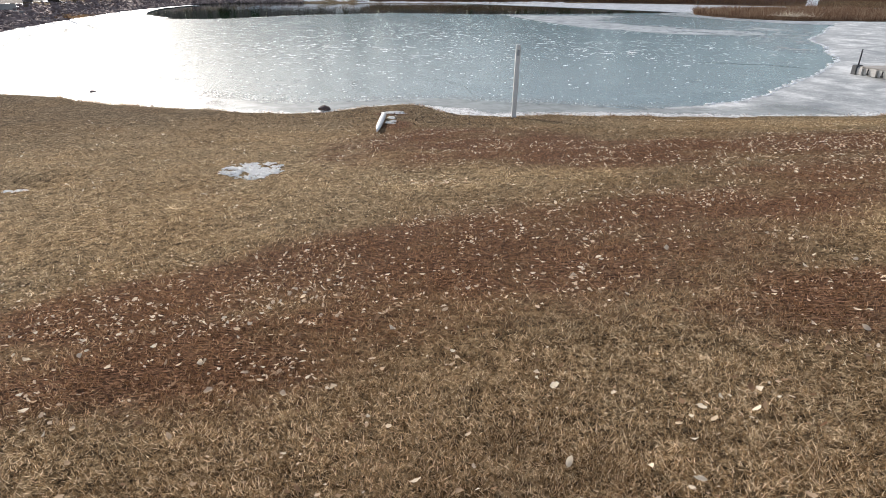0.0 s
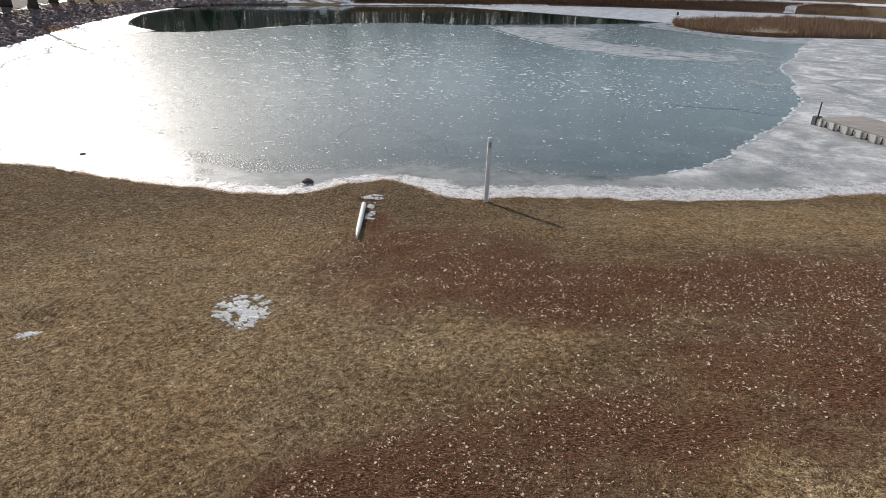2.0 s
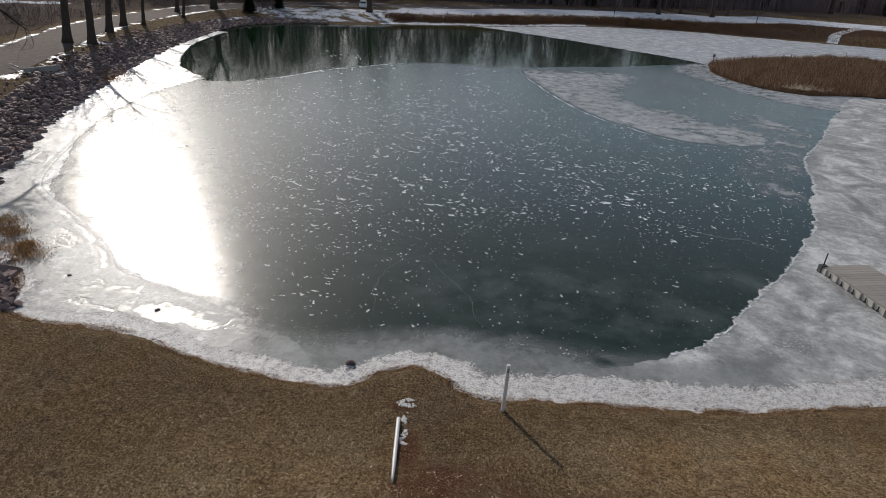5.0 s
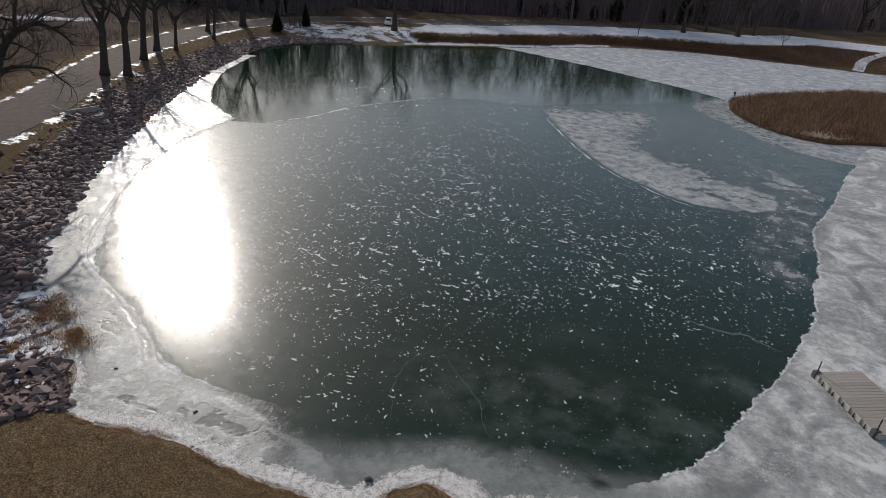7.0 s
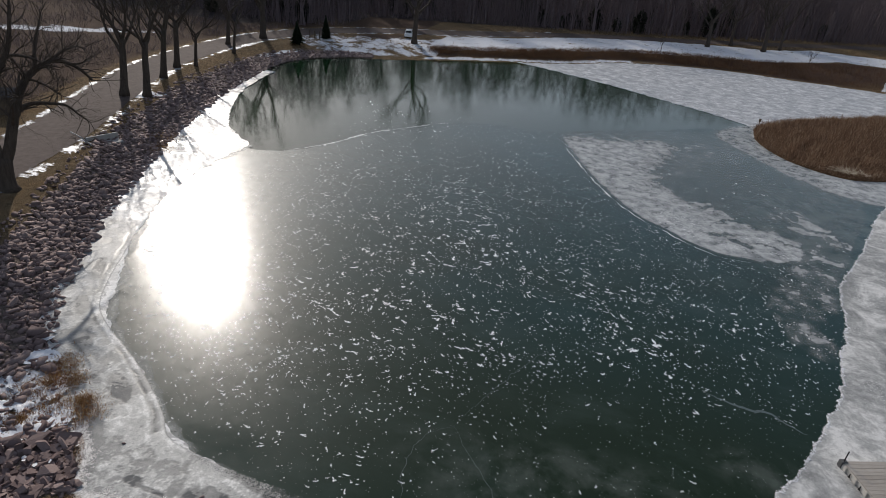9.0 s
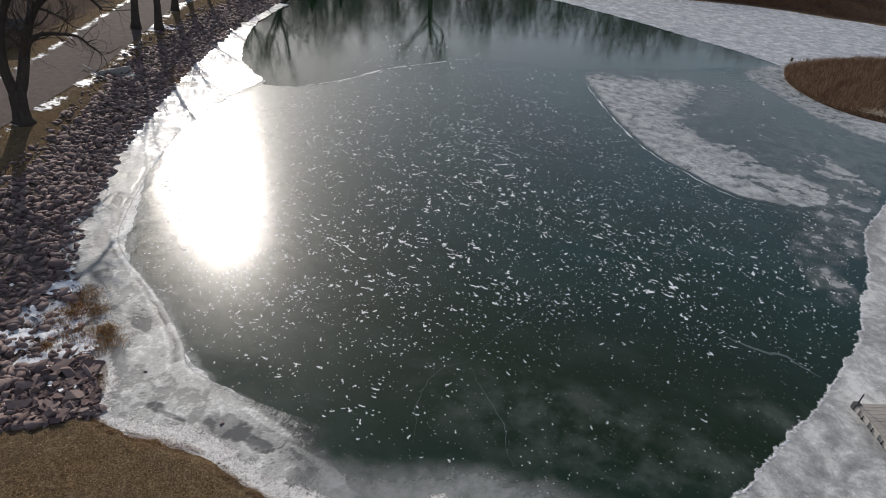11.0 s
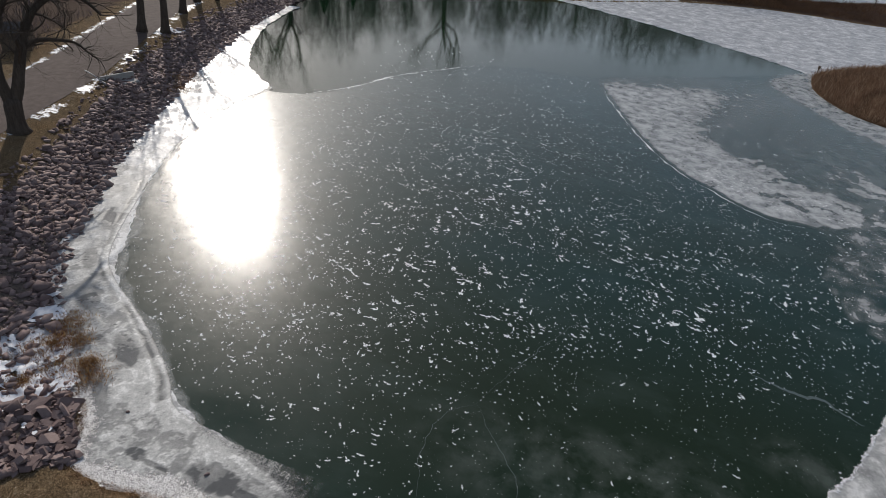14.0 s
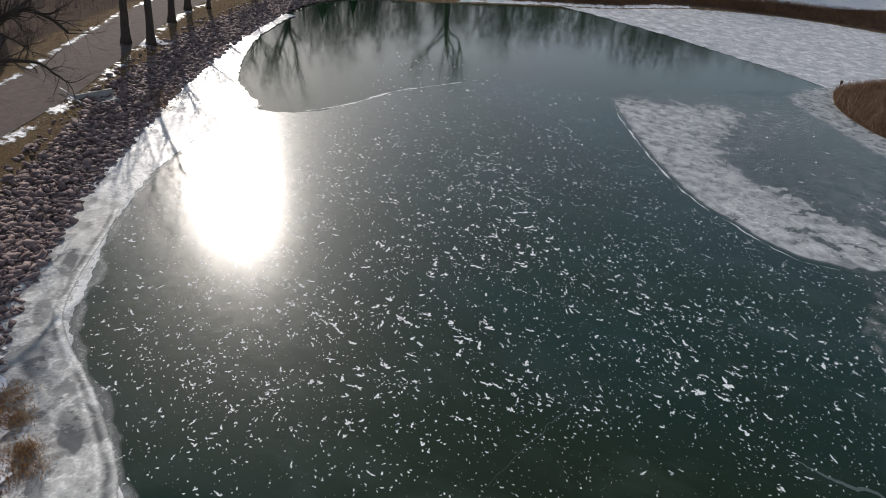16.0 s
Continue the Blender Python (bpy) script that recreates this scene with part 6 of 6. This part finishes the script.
roots = lawn_points(74000, 0.5, 16.0, 21)
loose = lawn_points(90000, 0.8, 16.0, 22)
clump = np.repeat(roots, 8, axis=0)
away = np.hypot(clump[:, 0] - 1.9, clump[:, 1])
clump = clump + rng.normal(0, 1, clump.shape) * (0.014 + 0.0035 * away)[:, None]
q = np.vstack([clump, loose])
q = q[~inside(SHORE, q)]
n = len(q)
z = ground_height(q)
reach = np.hypot(q[:, 0] - 1.9, q[:, 1])
t = turns_about(rng.uniform(0, 6.28, n), np.abs(rng.normal(1.05, 0.35, n)), rng.uniform(0, 6.28, n), np.stack([0.0028 * rng.uniform(0.6, 1.4, n) * (1 + reach * 0.12), np.ones(n), 0.029 * rng.uniform(0.4, 1.35, n)], 1))
grass = swarm("dry_grass", [(-0.5, 0, 0), (0.5, 0, 0), (0, 0.012, 1)], [(0, 1, 2)], t, np.column_stack([q, z - 0.004]), GRASS)
attribute(grass, "bleach", np.repeat(bleach_of(q), 3))
attribute(grass, "litter", np.repeat(np.clip(litter_of(q) + rng.normal(0, 0.25, n), 0, 1), 3))
tagged(new("dry_grass", grass), "short dry brown lawn grass", "grass", kind="stuff")



def leaf_shape(seed):
    """A dry leaf, its blade curled along and across."""
    r = random.Random(seed)
    along, across, twist = r.uniform(-0.4, 0.6), r.uniform(-0.2, 0.7), r.uniform(-0.5, 0.5)
    v = []
    for i, wide in enumerate((0.05, 0.34, 0.42, 0.30, 0.03)):
        u = i / 2 - 1
        for k in (-1, 0, 1):
            w = k * wide * r.uniform(0.45, 1.35)
            v.append((w + 0.12 * twist * u, 0.62 * u, 0.35 * along * u * u + across * w * w * 2.2 + 0.3 * twist * u * w))
    f = [(3 * i + k, 3 * i + k + 1, 3 * i + k + 4, 3 * i + k + 3) for i in range(4) for k in range(2)]
    return v, f


r = np.random.default_rng(31)
q = np.vstack([lawn_points(22000, 1.2, 14.0, 32), np.stack([r.uniform(-9, 16, 64000), r.uniform(0.5, 13, 64000)], 1)])
density = np.clip(0.10 + 0.9 * litter_of(q), 0, 1) * np.array([0.06 + 3.2 * max(0, noise.fractal((x * 1.3, y * 1.3, 4), 0.6, 2.2, 4) + 0.05) ** 1.4 for x, y in q])
q = q[(r.random(len(q)) < density * 1.9) & ~inside(SHORE, q)]
heaps = ((-1.4, 3.2, 0.5, 260), (-0.5, 2.6, 0.6, 300), (0.8, 3.4, 0.7, 300), (1.6, 3.2, 0.6, 200), (4.4, 8.3, 0.8, 450), (6.6, 9.8, 1.0, 700), (8.0, 9.7, 0.9, 500), (6.4, 7.9, 1.0, 700), (5.6, 7.0, 0.9, 500), (0.5, 6.8, 0.28, 160), (1.8, 4.85, 0.55, 380), (2.7, 5.3, 0.5, 300), (3.4, 6.1, 0.5, 250), (10.5, 9.0, 1.3, 500), (9.3, 7.2, 0.9, 320), (7.5, 5.5, 0.8, 260), (4.5, 14.5, 0.22, 90), (-1.5, 10.2, 0.5, 60), (-3.0, 8.9, 0.5, 40), (-1.1, 3.0, 0.5, 200), (-18.4, 14.3, 0.35, 160), (-17.6, 14.5, 0.3, 90))
q = np.vstack([q] + [np.array([x, y]) + r.normal(0, s, (k, 2)) * np.array([1.4, 0.8]) for x, y, s, k in heaps])
n = len(q)
s = (0.008 + 0.026 * r.random(n) ** 2.2) * (1 + 0.35 * smooth((q[:, 1] - 4.5) / 3))
t = turns_about(r.uniform(0, 6.28, n), np.abs(r.normal(0.0, 0.42, n)), r.uniform(0, 6.28, n), np.stack([s * r.uniform(0.4, 1.2, n), s, s], 1))
at, kind = np.column_stack([q, ground_height(q) + 0.02]), r.integers(0, 8, n)
leaves = joined("fallen_leaves", [swarm("leaf", *leaf_shape(900 + k), t[kind == k], at[kind == k], LEAF) for k in range(8)], LEAF)
tagged(new("fallen_leaves", leaves), "pale curled fallen leaves scattered over the lawn", "leaves", kind="stuff")


# ragged lip of the lawn: tufts, soil crumbs and bits of debris along the slush
lip = ragged(np.array([p for p in sorted(SHORE.tolist()) if p[1] < 24 and -21 < p[0] < 20 and p[1] > 12]), 0.004, 0.05, 1.2, 12.0)
r = np.random.default_rng(51)


def along_lip(n, spread, seed):
    """Places scattered along the lawn's edge, in clusters."""
    g = np.random.default_rng(seed)
    p = lip[g.integers(0, len(lip), n)] + g.normal(0, spread, (n, 2)) - np.array([0, 0.22])
    p = p[~inside(SHORE, p)]
    keep = np.array([noise.noise((x * 0.9, y * 0.9, 6.0)) > -0.25 + 0.5 * noise.noise((x * 4, y * 4, 1.0)) for x, y in p])
    return p[keep]


q = along_lip(70000, 0.22, 52)
n = len(q)
t = turns_about(r.uniform(0, 6.28, n), np.abs(r.normal(0.7, 0.4, n)), r.uniform(0, 6.28, n), np.stack([0.008 * r.uniform(0.6, 1.4, n), np.ones(n), r.uniform(0.03, 0.14, n)], 1))
tufts = swarm("edge_grass", [(-0.5, 0, 0), (0.5, 0, 0), (0, 0.012, 1)], [(0, 1, 2)], t, np.column_stack([q, np.maximum(ground_height(q), 0.03)]), GRASS)
attribute(tufts, "bleach", np.zeros(3 * n))
attribute(tufts, "litter", np.full(3 * n, 0.6))
tagged(new("edge_grass", tufts), "ragged dry grass tufts overhanging the frozen slush", "grass", kind="stuff")

SOIL = plain("soil_crumb", (0.085, 0.062, 0.046), 0.9, 0.1, 0, 20, 0.35, 0.3)
mound = np.stack([r.normal(-1.2, 1.6, 800), r.normal(14.6, 0.9, 800)], 1)
q = np.vstack([along_lip(9000, 0.2, 53), mound[~inside(SHORE, mound)]])
n = len(q)
s = 0.015 + 0.055 * r.random(n) ** 5
t = turns_about(r.uniform(0, 6.28, n), r.uniform(0, 1, n), r.uniform(0, 6.28, n), np.stack([s * r.uniform(0.8, 2.0, n), s, s * 0.8], 1))
v, f = [tuple(p.co) for p in SHAPES[2].vertices], [tuple(p.vertices) for p in SHAPES[2].polygons]
crumbs = swarm("soil_crumbs", v, f, t, np.column_stack([q, np.maximum(ground_height(q), 0.045) + 0.004]), SOIL)
tagged(new("soil_crumbs", crumbs), "dark soil crumbs and debris along the lawn edge", "debris", kind="stuff")
